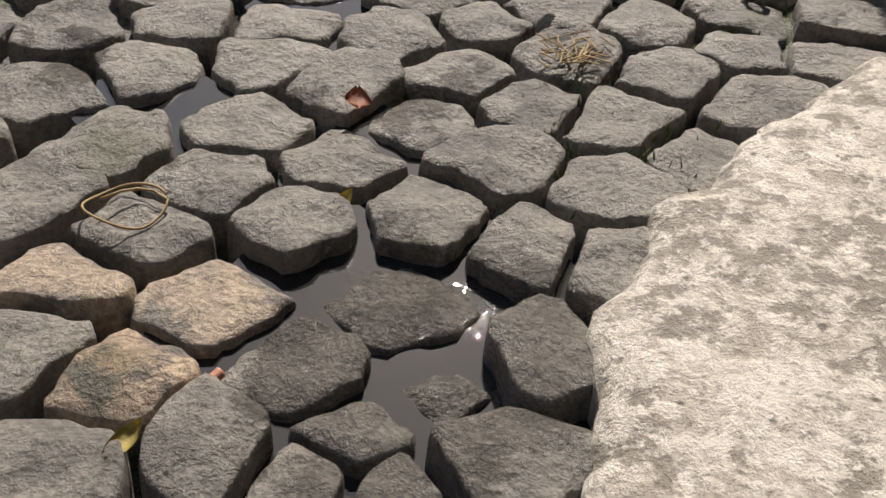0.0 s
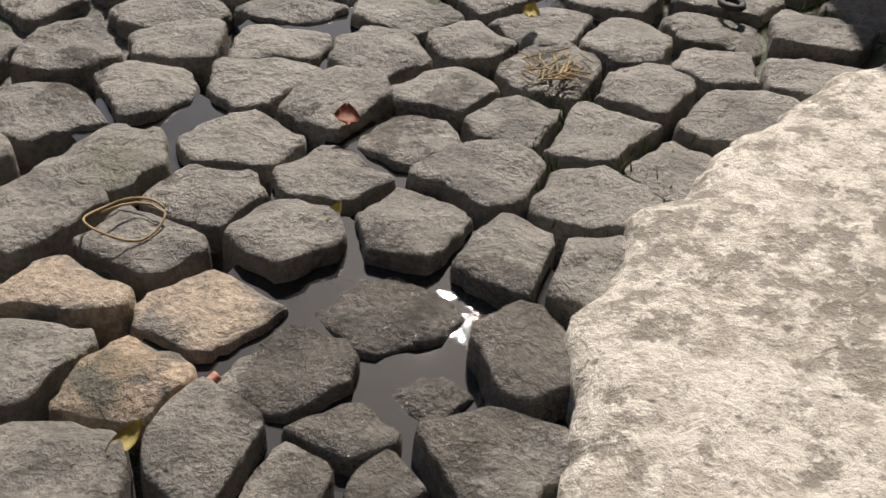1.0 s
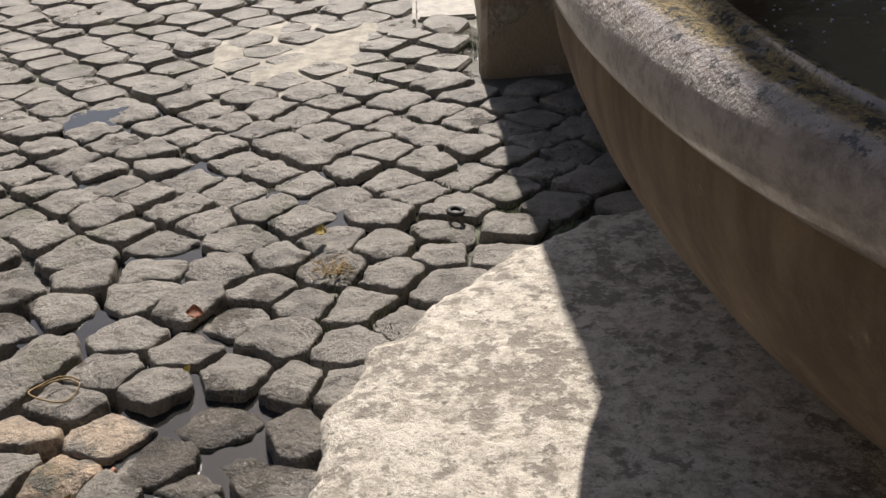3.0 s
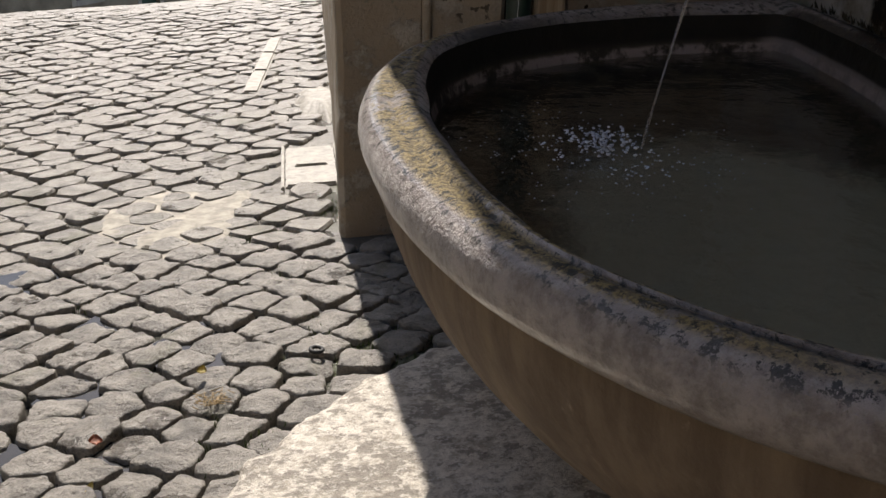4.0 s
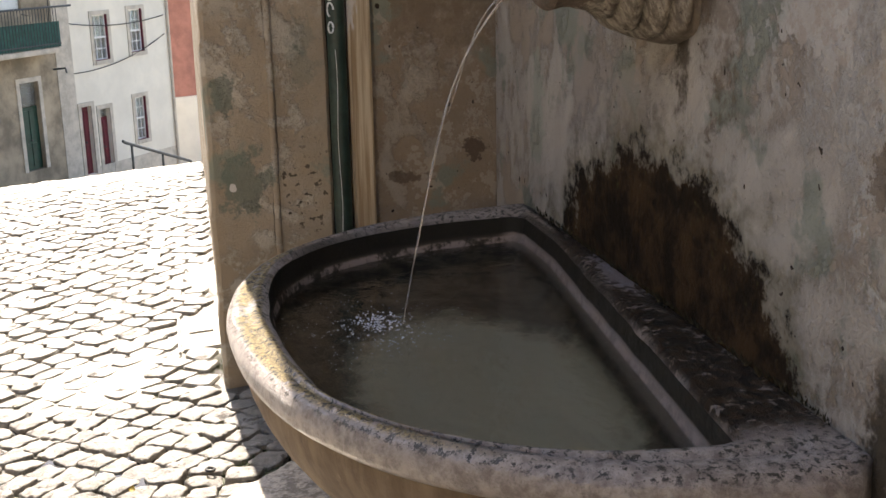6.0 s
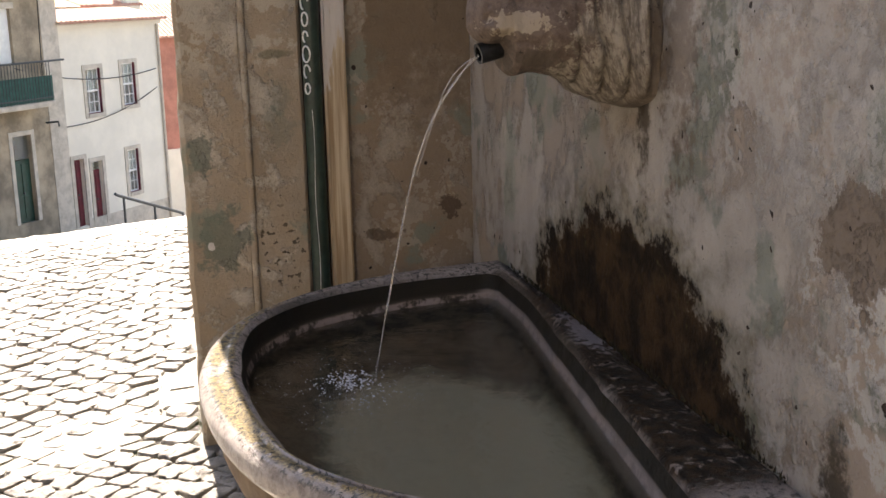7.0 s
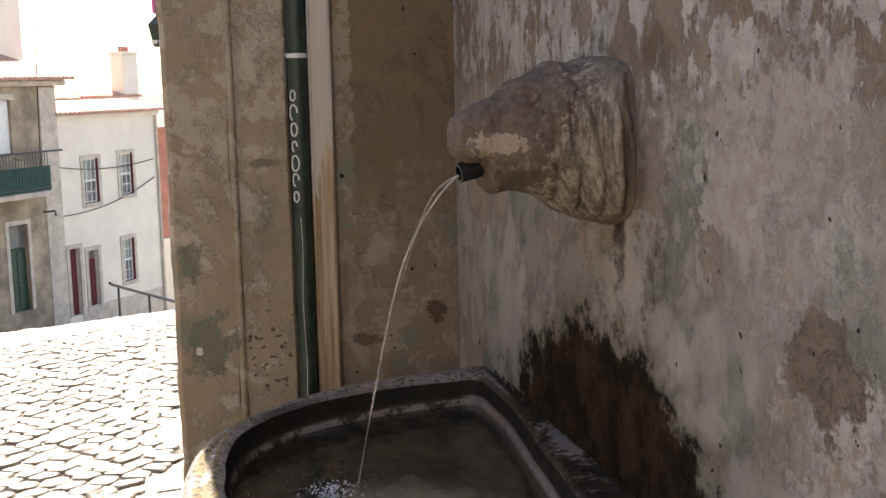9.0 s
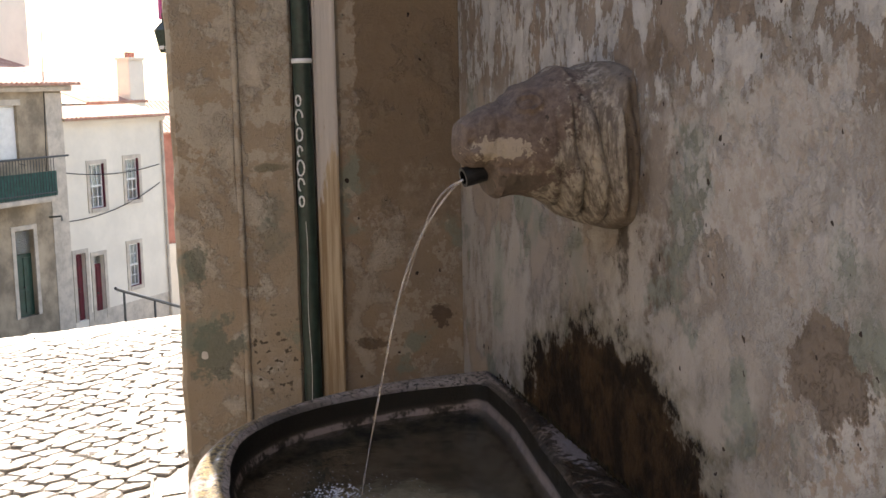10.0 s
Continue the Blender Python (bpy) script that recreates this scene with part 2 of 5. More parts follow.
def make_wall_ochre(name, bare, paint, cover, pier):
    k, col, mask, mid, fine = plaster(name, bare, paint, cover, 0.15, tuple(0.78 * c for c in bare))
    x, y, z = k.xyz()
    rag, rag2 = k.noise(13, 8, 0.72), k.noise(40, 5, 0.7)
    if pier:
        up = k.math("MULTIPLY", k.band(z, 1.15, 1.30), k.band(k.math("MULTIPLY_ADD", rag2, 0.15, k.noise(7, 7, 0.68)), 0.585, 0.60))
        col = k.mix(k.math("MULTIPLY", up, 0.85), col, (0.42, 0.375, 0.30))
        verdigris = k.math("MAXIMUM", k.spot(x, z, -0.905, 0.66, 0.075, 0.10, rag, 1.0, 0.2), k.spot(x, z, -0.965, 0.97, 0.035, 0.06, rag, 1.0, 0.2))
        verdigris = k.math("MAXIMUM", verdigris, k.math("MULTIPLY", k.spot(x, z, -0.70, 1.08, 0.05, 0.12, rag, 1.1, 0.3), 0.5))
        col = k.mix(k.math("MULTIPLY", verdigris, 0.75), col, k.mix(rag2, (0.10, 0.115, 0.095), (0.16, 0.19, 0.15)))
        col = k.mix(k.math("MULTIPLY", k.spot(x, z, -0.70, 1.29, 0.06, 0.014, rag, 0.5, 0.3), 0.7), col, (0.13, 0.125, 0.085))
        pock = k.math("MULTIPLY", k.spot(x, z, -0.70, 0.62, 0.085, 0.15, rag, 0.6, 0.3), k.band(k.noise(42, 2, 0.5), 0.60, 0.64))
        col = k.mix(pock, col, (0.10, 0.082, 0.058))
        col = k.mix(k.spot(x, z, -0.952, 0.645, 0.010, 0.014, rag, 0.5), col, (0.58, 0.55, 0.50))
    else:
        # a smooth brown field, its old paint lifting in a pale margin
        inner = k.math("MULTIPLY", k.band(k.math("ADD", x, k.math("MULTIPLY", rag, 0.10)), -0.335, -0.325), k.band(k.math("ADD", z, k.math("MULTIPLY", rag, 0.9)), 1.40, 1.75))
        col = k.mix(k.math("MULTIPLY", inner, 0.85), col, k.mix(mid, (0.135, 0.098, 0.062), (0.205, 0.152, 0.10)))
        margin = k.math("MULTIPLY", k.math("SUBTRACT", 1.0, inner), k.band(k.math("ADD", k.noise(6, 7, 0.7), k.math("MULTIPLY", rag2, 0.12)), 0.60, 0.62))
        col = k.mix(k.math("MULTIPLY", margin, 0.6), col, (0.36, 0.315, 0.25))
        col = k.mix(k.math("MULTIPLY", k.spot(x, z, -0.085, 0.72, 0.035, 0.035, rag, 1.0), 0.8), col, (0.075, 0.052, 0.035))
        col = k.mix(k.math("MULTIPLY", k.spot(x, z, -0.33, 0.635, 0.06, 0.02, rag, 1.2), 0.7), col, (0.10, 0.07, 0.045))
        col = k.mix(k.math("MAXIMUM", k.spot(x, z, -0.425, 1.234, 0.008, 0.008, rag, 0.6), k.band(k.noise(30, 2, 0.4), 0.74, 0.75)), col, (0.03, 0.022, 0.016))
    k.set(Base_Color=col, Specular_IOR_Level=0.2, Roughness=0.9, Normal=k.bump(k.math("ADD", k.math("MULTIPLY", mask, 0.4), k.math("ADD", mid, k.math("MULTIPLY", fine, 0.3))), 0.010))
    return k.m


def simple(name, col, rough=0.6, metal=0.0, var=0.25, scale=25, bump=0.002):
    k = Mat(name)
    n = k.noise(scale, 6, 0.65)
    k.set(Base_Color=k.mix(k.band(n, 0.3, 0.7), tuple(c * (1 - var) for c in col), tuple(min(1, c * (1 + var)) for c in col)))
    k.set(Roughness=k.math("MULTIPLY_ADD", n, 0.2, rough - 0.1), Metallic=metal, Normal=k.bump(n, bump))
    return k.m


def make_rim():
    k = Mat("mossy_rim_stone")
    big, mid, fine = k.noise(7, 5), k.noise(32, 7, 0.7), k.noise(170, 4, 0.7)
    col = k.mix(k.band(mid, 0.35, 0.62), (0.23, 0.19, 0.165), (0.46, 0.40, 0.36))
    up = k.t.nodes.new("ShaderNodeSeparateXYZ")
    k.put(up.inputs[0], k.t.nodes.new("ShaderNodeNewGeometry").outputs["Normal"])
    x, y, z = k.xyz()
    lichen = k.math("MULTIPLY", k.band(up.outputs[2], 0.80, 0.985), k.band(k.math("ADD", mid, k.math("MULTIPLY", big, 0.5)), 0.60, 0.72))
    lichen = k.math("MULTIPLY", k.math("MULTIPLY", lichen, 0.9), k.band(x, -0.70, -0.92))
    col = k.mix(lichen, col, k.mix(k.band(fine, 0.4, 0.6), (0.10, 0.072, 0.022), (0.34, 0.25, 0.085)))
    spots = k.math("MULTIPLY", k.band(k.noise(58, 7, 0.78), 0.53, 0.56), k.band(up.outputs[2], 0.3, 0.8))
    col = k.mix(spots, col, (0.035, 0.032, 0.022))
    # black slime creeping over the inner edge
    e = k.math("ADD", k.math("POWER", k.math("DIVIDE", k.math("ABSOLUTE", x), 1.052), 2.6), k.math("POWER", k.math("DIVIDE", k.math("ABSOLUTE", k.math("ADD", y, 1.352)), 0.955), 2.6))
    slime = k.band(k.math("MULTIPLY_ADD", mid, 0.55, k.math("MULTIPLY_ADD", big, 0.35, e)), 1.53, 1.42)
    slime = k.math("MULTIPLY", slime, k.math("MULTIPLY", k.math("MULTIPLY", k.band(up.outputs[2], 0.97, 0.80), k.band(x, -0.98, -0.78)), k.band(y, -1.7, -1.3)))
    col = k.mix(k.math("MULTIPLY", slime, 0.9), col, k.mix(k.band(fine, 0.45, 0.65), (0.022, 0.019, 0.014), (0.07, 0.06, 0.045)))
    # the wet, algae-dark shelf beside the wall
    shelf = k.band(k.math("SUBTRACT", k.math("ADD", x, k.math("MULTIPLY", big, 0.06)), k.math("MULTIPLY", y, 0.165)), 0.050, 0.078)
    shelf = k.math("MULTIPLY", shelf, k.band(k.math("MULTIPLY_ADD", mid, 0.15, y), -2.22, -2.10))
    scum = k.mix(k.band(mid, 0.42, 0.62), (0.010, 0.008, 0.006), (0.06, 0.036, 0.019))
    scum = k.mix(k.band(k.noise(26, 7, 0.78), 0.555, 0.585), scum, (0.25, 0.205, 0.175))
    px, py = k.math("DIVIDE", k.math("SUBTRACT", k.math("ADD", x, -0.10), k.math("MULTIPLY", y, 0.16)), 0.040), k.math("DIVIDE", k.math("ADD", y, 1.22), 0.20)
    pale = k.math("ADD", k.math("SQRT", k.math("ADD", k.math("POWER", px, 2.0), k.math("POWER", py, 2.0))), k.math("MULTIPLY_ADD", mid, 3.6, -1.8))
    scum = k.mix(k.math("MULTIPLY", k.band(pale, 1.0, 0.8), 0.8), scum, (0.34, 0.29, 0.28))
    col = k.mix(shelf, col, scum)
    k.set(Base_Color=col, Roughness=k.math("MULTIPLY_ADD", lichen, 0.5, k.math("MULTIPLY_ADD", mid, 0.55, 0.10)), Specular_IOR_Level=k.math("MULTIPLY_ADD", shelf, -0.3, 0.5), Coat_Weight=k.math("MULTIPLY", k.math("MULTIPLY_ADD", lichen, -0.5, 0.55), k.math("SUBTRACT", 1.0, shelf)), Coat_Roughness=0.13, Normal=k.bump(k.math("ADD", mid, k.math("MULTIPLY", fine, 0.5)), 0.018))
    return k.m


def make_bowl():
    k = Mat("ochre_bowl_render")
    vert = k.noise(7, 6, 0.65, k.scaled((2.4, 2.4, 0.35)))
    mid, fine = k.noise(18, 6, 0.7), k.noise(150, 4, 0.7)
    col = k.mix(k.band(vert, 0.35, 0.68), (0.105, 0.072, 0.044), (0.185, 0.135, 0.088))
    col = k.mix(k.band(mid, 0.60, 0.72), col, (0.26, 0.195, 0.14))
    col = k.mix(k.band(fine, 0.6, 0.8), col, (0.10, 0.07, 0.04))
    k.set(Base_Color=col, Roughness=0.8, Normal=k.bump(k.math("ADD", mid, k.math("MULTIPLY", fine, 0.4)), 0.006))
    return k.m


def make_lining():
    k = Mat("algae_dark_basin_lining")
    x, y, z = k.xyz()
    mid = k.noise(14, 7, 0.7)
    col = k.mix(k.band(mid, 0.35, 0.65), (0.034, 0.028, 0.02), (0.10, 0.082, 0.06))
    # the pale stretch of scrubbed floor
    dx, dy = k.math("DIVIDE", k.math("ADD", x, 0.54), 0.32), k.math("DIVIDE", k.math("ADD", y, 1.50), 0.55)
    d = k.math("ADD", k.math("SQRT", k.math("ADD", k.math("POWER", dx, 2.0), k.math("POWER", dy, 2.0))), k.math("MULTIPLY_ADD", mid, 0.7, -0.35))
    col = k.mix(k.math("MULTIPLY", k.band(d, 1.15, 0.8), k.band(z, 0.42, 0.34)), col, (0.38, 0.35, 0.265))
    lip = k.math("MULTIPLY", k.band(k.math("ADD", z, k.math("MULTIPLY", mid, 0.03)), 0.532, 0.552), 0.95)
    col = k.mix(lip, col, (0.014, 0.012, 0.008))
    tide = k.math("MULTIPLY", k.band(k.math("MULTIPLY_ADD", mid, 0.02, z), 0.508, 0.514), k.band(k.math("MULTIPLY_ADD", mid, 0.02, z), 0.536, 0.528))
    col = k.mix(k.math("MULTIPLY", tide, k.band(mid, 0.42, 0.55)), col, (0.27, 0.22, 0.20))
    # the slope below the shelf is scoured pale
    scour = k.math("MULTIPLY", k.band(k.math("SUBTRACT", k.math("MULTIPLY_ADD", mid, 0.05, x), k.math("MULTIPLY", y, 0.16)), -0.065, -0.02), k.math("MULTIPLY", k.band(z, 0.536, 0.526), k.band(z, 0.43, 0.47)))
    col = k.mix(k.math("MULTIPLY", scour, 0.7), col, (0.24, 0.20, 0.18))
    k.set(Base_Color=col, Specular_IOR_Level=0.25, Roughness=0.6, Normal=k.bump(mid, 0.008))
    return k.m


def make_water(name, tint, ripple_scale, ripple):
    k = Mat(name)
    k.set(Base_Color=tint, Roughness=0.02, IOR=1.33, Transmission_Weight=1.0)
    k.set(Normal=k.bump(k.noise(ripple_scale, 3), ripple))
    return k.m


def make_puddle():
    k = Mat("muddy_puddle")
    n = k.noise(9, 4)
    k.set(Base_Color=k.mix(n, (0.010, 0.010, 0.009), (0.03, 0.029, 0.026)), Roughness=0.012, Normal=k.bump(k.math("MULTIPLY", k.noise(110, 3), k.band(k.noise(7, 3), 0.5, 0.62)), 0.0005))
    return k.m


def make_tiles():
    k = Mat("clay_roof_tiles")
    n = k.noise(3.0, 6, 0.7)
    k.set(Base_Color=k.mix(k.band(n, 0.3, 0.7), (0.36, 0.16, 0.10), (0.52, 0.32, 0.24)), Roughness=0.75, Normal=k.bump(n, 0.01))
    return k.m


def make_glass():
    k = Mat("window_glass")
    k.set(Base_Color=(0.8, 0.85, 0.82), Roughness=0.03, Transmission_Weight=0.9, IOR=1.45)
    return k.m


M_BED, M_SLAB = make_bed(), make_slab()
M_WALL = make_wall_fountain()
M_PIER = make_wall_ochre("ochre_pier_plaster", (0.32, 0.255, 0.18), (0.60, 0.55, 0.46), 0.745, True)
M_PANEL = make_wall_ochre("brown_panel_plaster", (0.25, 0.19, 0.13), (0.46, 0.40, 0.32), 0.755, False)
def make_board():
    k = Mat("weathered_wood_trim")
    grain = k.noise(60, 5, 0.6, k.scaled((1.0, 1.0, 0.035)))
    wear = k.noise(5, 5, 0.7, k.scaled((2.0, 1.0, 0.4)))
    col = k.mix(k.band(grain, 0.35, 0.65), (0.28, 0.195, 0.11), (0.50, 0.41, 0.28))
    z = k.xyz()[2]
    coat = k.math("ADD", wear, k.math("MULTIPLY", k.math("SUBTRACT", z, 1.30), 0.55))
    col = k.mix(k.band(k.math("MULTIPLY_ADD", grain, 0.12, coat), 0.53, 0.60), col, (0.50, 0.465, 0.42))
    k.set(Base_Color=col, Roughness=0.75, Normal=k.bump(grain, 0.004))
    return k.m


M_TRIM = make_board()
M_RECESS = simple("dark_brown_gap", (0.055, 0.035, 0.025), 0.85)
M_PIPE = simple("dark_green_iron", (0.016, 0.035, 0.027), 0.45, 0.0, 0.4, 30)
M_WHITE = simple("white_paint_marks", (0.62, 0.64, 0.64), 0.7, 0, 0.1)
M_RIM, M_BOWL, M_LINING = make_rim(), make_bowl(), make_lining()
def make_head():
    k = Mat("weathered_sculpture_stone")
    x, y, z = k.xyz()
    n, fine, grit = k.noise(16, 7, 0.72), k.noise(140, 5, 0.7), k.noise(45, 6, 0.7)
    # limewash survives on the mane and in a patch on the jowl; the brow and muzzle are rubbed brown
    ragged = k.math("MULTIPLY_ADD", grit, 0.7, k.math("MULTIPLY", n, 1.3))
    keep = k.math("ADD", ragged, k.math("MULTIPLY", k.math("SUBTRACT", 1.50, z), 1.1))
    keep = k.math("ADD", keep, k.math("MULTIPLY", k.math("ADD", x, 0.25), 3.2))
    col = k.mix(k.band(grit, 0.35, 0.65), (0.105, 0.078, 0.062), (0.17, 0.13, 0.104))
    pale = k.mix(k.band(grit, 0.35, 0.6), (0.19, 0.163, 0.13), (0.33, 0.292, 0.235))
    dirt = k.noise(30, 6, 0.7, k.scaled((1.6, 1.6, 0.35)))
    pale = k.mix(k.math("MULTIPLY", k.band(dirt, 0.44, 0.58), 0.75), pale, (0.085, 0.066, 0.05))
    pale = k.mix(k.math("MULTIPLY", k.band(k.math("MULTIPLY_ADD", n, 0.08, x), -0.115, -0.085), 0.75), pale, (0.145, 0.115, 0.088))
    col = k.mix(k.band(keep, 1.04, 1.10), col, pale)
    col = k.mix(k.spot(x, z, -0.385, 1.418, 0.055, 0.024, grit, 0.9, 0.1), col, (0.33, 0.28, 0.215))
    col = k.mix(k.spot(x, z, -0.36, 1.345, 0.05, 0.03, n, 1.2, 0.3), col, (0.10, 0.082, 0.065))
    col = k.mix(k.band(k.noise(38, 6, 0.75), 0.61, 0.67), col, (0.05, 0.04, 0.03))
    k.set(Base_Color=col, Specular_IOR_Level=0.3, Roughness=0.8, Normal=k.bump(k.math("ADD", grit, k.math("MULTIPLY", fine, 0.4)), 0.006))
    return k.m


M_HEAD = make_head()
M_METAL = simple("blackened_pipe_metal", (0.03, 0.032, 0.035), 0.4, 0.6, 0.4)
M_WATER = make_water("basin_water", (0.90, 0.87, 0.75), 16, 0.004)
M_JET = make_water("water_jet", (1, 1, 1), 60, 0.003)
M_JET.node_tree.nodes["Principled BSDF"].inputs["Transmission Weight"].default_value = 0.86
M_PUDDLE = make_puddle()
M_MORTAR = simple("trodden_mortar", (0.30, 0.275, 0.225), 0.8, 0, 0.35, 22, 0.006)
M_IRON = simple("stone_cover", (0.30, 0.28, 0.24), 0.7, 0, 0.3, 30)
M_HOUSE_W = simple("white_house_paint", (0.76, 0.70, 0.59), 0.9, 0, 0.07, 0.8, 0.01)
M_HOUSE_B = simple("stained_house_plaster", (0.31, 0.25, 0.175), 0.9, 0, 0.4, 1.2, 0.01)
# paler plaster for the unseen side wall, to throw back more warm light
M_BOUNCE_WALL = simple("bounce_street_plaster", (0.56, 0.465, 0.35), 0.9, 0, 0.25, 1.2, 0.01)
M_SURROUND = simple("grey_stone_surround", (0.50, 0.44, 0.36), 0.8, 0, 0.2, 3)
M_RED = simple("dark_red_door_paint", (0.13, 0.012, 0.022), 0.5, 0, 0.2, 4)
M_GREEN = simple("dark_green_door_paint", (0.012, 0.05, 0.032), 0.45, 0, 0.3, 4)
M_FRAME = simple("white_window_paint", (0.75, 0.74, 0.70), 0.6, 0, 0.08, 5)
M_TILES, M_GLASS = make_tiles(), make_glass()
M_NET = simple("green_balcony_netting", (0.02, 0.075, 0.06), 0.8, 0, 0.3, 6)
M_DARKIRON = simple("grey_iron", (0.07, 0.075, 0.075), 0.5, 0.5, 0.2)
M_CABLE = simple("black_cable", (0.02, 0.02, 0.02), 0.7)
M_TERRA = simple("terracotta_wall", (0.36, 0.16, 0.12), 0.9, 0, 0.2, 2)
M_LEAF_RED = simple("red_brown_leaf", (0.40, 0.17, 0.10), 0.6, 0, 0.3, 60)
M_LEAF_YEL = simple("yellow_leaf", (0.50, 0.40, 0.12), 0.6, 0, 0.3, 60)
M_STRAW = simple("dry_straw", (0.28, 0.19, 0.08), 0.7, 0, 0.2, 60)
M_PINK = simple("pink_cloth", (0.50, 0.05, 0.20), 0.8)
M_FOAM = simple("water_foam", (0.50, 0.53, 0.58), 0.10, 0, 0.3, 60)
M_ALGAE = simple("dark_moss", (0.035, 0.028, 0.012), 0.9, 0, 0.4, 30)
M_PLANT = simple("weed_green", (0.07, 0.10, 0.025), 0.7, 0, 0.4, 30)


# ---------------------------------------------------------------- mesh helpers
def mesh_of(name, verts, faces, material, smooth=False):
    me = bpy.data.meshes.new(name)
    me.from_pydata([tuple(v) for v in verts], [], faces)
    me.materials.append(material)
    if smooth:
        me.polygons.foreach_set("use_smooth", [True] * len(me.polygons))
    me.update()
    return me


def part(name, bm, material, parent=None, label=""):
    """Link a bmesh as one mesh object under a thing or part."""
    bmesh.ops.recalc_face_normals(bm, faces=bm.faces)
    me = bpy.data.meshes.new(name)
    bm.to_mesh(me)
    bm.free()
    me.materials.append(material)
    ob = new(name, me)
    if parent:
        ob.parent = parent
    return tagged(ob, label=label)


def smooth(ob):
    ob.data.polygons.foreach_set("use_smooth", [True] * len(ob.data.polygons))
    return ob


def empty(name, m, **tags):
    ob = new(name)
    ob.matrix_world = m
    return tagged(ob, **tags)


def box(lo, hi, bevel=0.0, bm=None):
    own = bm is None
    bm = bm or bmesh.new()
    r = bmesh.ops.create_cube(bm, size=1)
    c = [(a + b) / 2 for a, b in zip(lo, hi)]
    s = [b - a for a, b in zip(lo, hi)]
    for v in r["verts"]:
        v.co = Vector([c[i] + v.co[i] * s[i] for i in range(3)])
    if bevel and own:
        bmesh.ops.bevel(bm, geom=bm.edges[:], offset=bevel, segments=2, affect="EDGES")
    return bm


def tube(points, radius, sides=10, bm=None, taper=None):
    """A round bar along points."""
    bm = bm or bmesh.new()
    rings = []
    pts = [Vector(p) for p in points]
    for i, p in enumerate(pts):
        d = (pts[min(i + 1, len(pts) - 1)] - pts[max(i - 1, 0)]).normalized()
        a = d.orthogonal().normalized() if abs(d.z) > 0.99 else d.cross(Vector((0, 0, 1))).normalized()
        b = d.cross(a)
        r = radius if taper is None else radius * taper(i / (len(pts) - 1))
        rings.append([bm.verts.new(p + (a * math.cos(t) + b * math.sin(t)) * r) for t in [2 * math.pi * j / sides for j in range(sides)]])
    for q, w in zip(rings, rings[1:]):
        for j in range(sides):
            bm.faces.new((q[j], q[(j + 1) % sides], w[(j + 1) % sides], w[j]))
    bm.faces.new(rings[0])
    bm.faces.new(rings[-1][::-1])
    return bm


def holed_wall(u0, u1, z0, z1, v0, v1, holes):
    """A wall slab in u, v, z with real rectangular openings (u0, u1, z0, z1)."""
    us = sorted({u0, u1, *[h[0] for h in holes], *[h[1] for h in holes]})
    zs = sorted({z0, z1, *[h[2] for h in holes], *[h[3] for h in holes]})
    bm = bmesh.new()
    for a, b in zip(us, us[1:]):
        for c, d in zip(zs, zs[1:]):
            if not any(h[0] <= a and b <= h[1] and h[2] <= c and d <= h[3] for h in holes):
                box((a, v0, c), (b, v1, d), bm=bm)
    bmesh.ops.remove_doubles(bm, verts=bm.verts, dist=1e-4)
    return bm


# ---------------------------------------------------------------- ground
SLOPE_X, SLOPE_Y = 0.0594, -0.0649


def ground_z(x, y):
    """The street: an even fall past the fountain to a brow, then steeper down the hill."""
    z = SLOPE_X * (max(-4.0, min(0.5, x)) + 1) + SLOPE_Y * (min(y, 8.3) + 1)
    if y > 5.3:
        z -= 0.5 * 0.0583 * (min(y, 8.3) - 5.3) ** 2
    if y > 8.3:
        z -= 0.24 * (y - 8.3)
    return z


def axis(stops):
    out = []
    for a, b, n in stops:
        out += [a + (b - a) * i / n for i in range(n)]
    return out + [stops[-1][1]]


def bed_depth(x, y):
    """The joints are washed out round the puddle and filled elsewhere."""
    d = math.hypot(x + 1.52, (y + 1.28) * 0.9)
    return 0.013 + 0.039 * max(0.0, min(1.0, (0.62 - d) / 0.35))


def build_ground():
    xs = axis([(-400, -40, 6), (-40, -8, 8), (-8, -2.4, 20), (-2.4, -0.8, 32), (-0.8, 4, 16), (4, 40, 8), (40, 400, 6)])
    ys = axis([(-400, -40, 6), (-40, -5, 8), (-5, -2, 10), (-2, 0, 40), (0, 8, 32), (8, 60, 26), (60, 900, 10)])
    verts = [(x, y, (ground_z(x, min(y, 60)) - bed_depth(x, y))) for y in ys for x in xs]
    n = len(xs)
    faces = [(j * n + i, j * n + i + 1, (j + 1) * n + i + 1, (j + 1) * n + i) for j in range(len(ys) - 1) for i in range(n - 1)]
    return tagged(new("ground", mesh_of("ground", verts, faces, M_BED, True)), "dark wet earth bed of the cobbled street", "ground", kind="structure")


ground = build_ground()

SLAB_C, SLAB_R = (-0.55, -1.55), 0.797


def slab_radius(a):
    return SLAB_R + 0.035 * max(0.0, -math.cos(a)) ** 8 + 0.006 * math.sin(7 * a + 1) + 0.012 * noise.noise(Vector((3 * math.cos(a), 3 * math.sin(a), 2.0))) + 0.022 * noise.noise(Vector((11 * math.cos(a), 11 * math.sin(a), 5.0))) + 0.010 * noise.noise(Vector((38 * math.cos(a), 38 * math.sin(a), 5.0)))


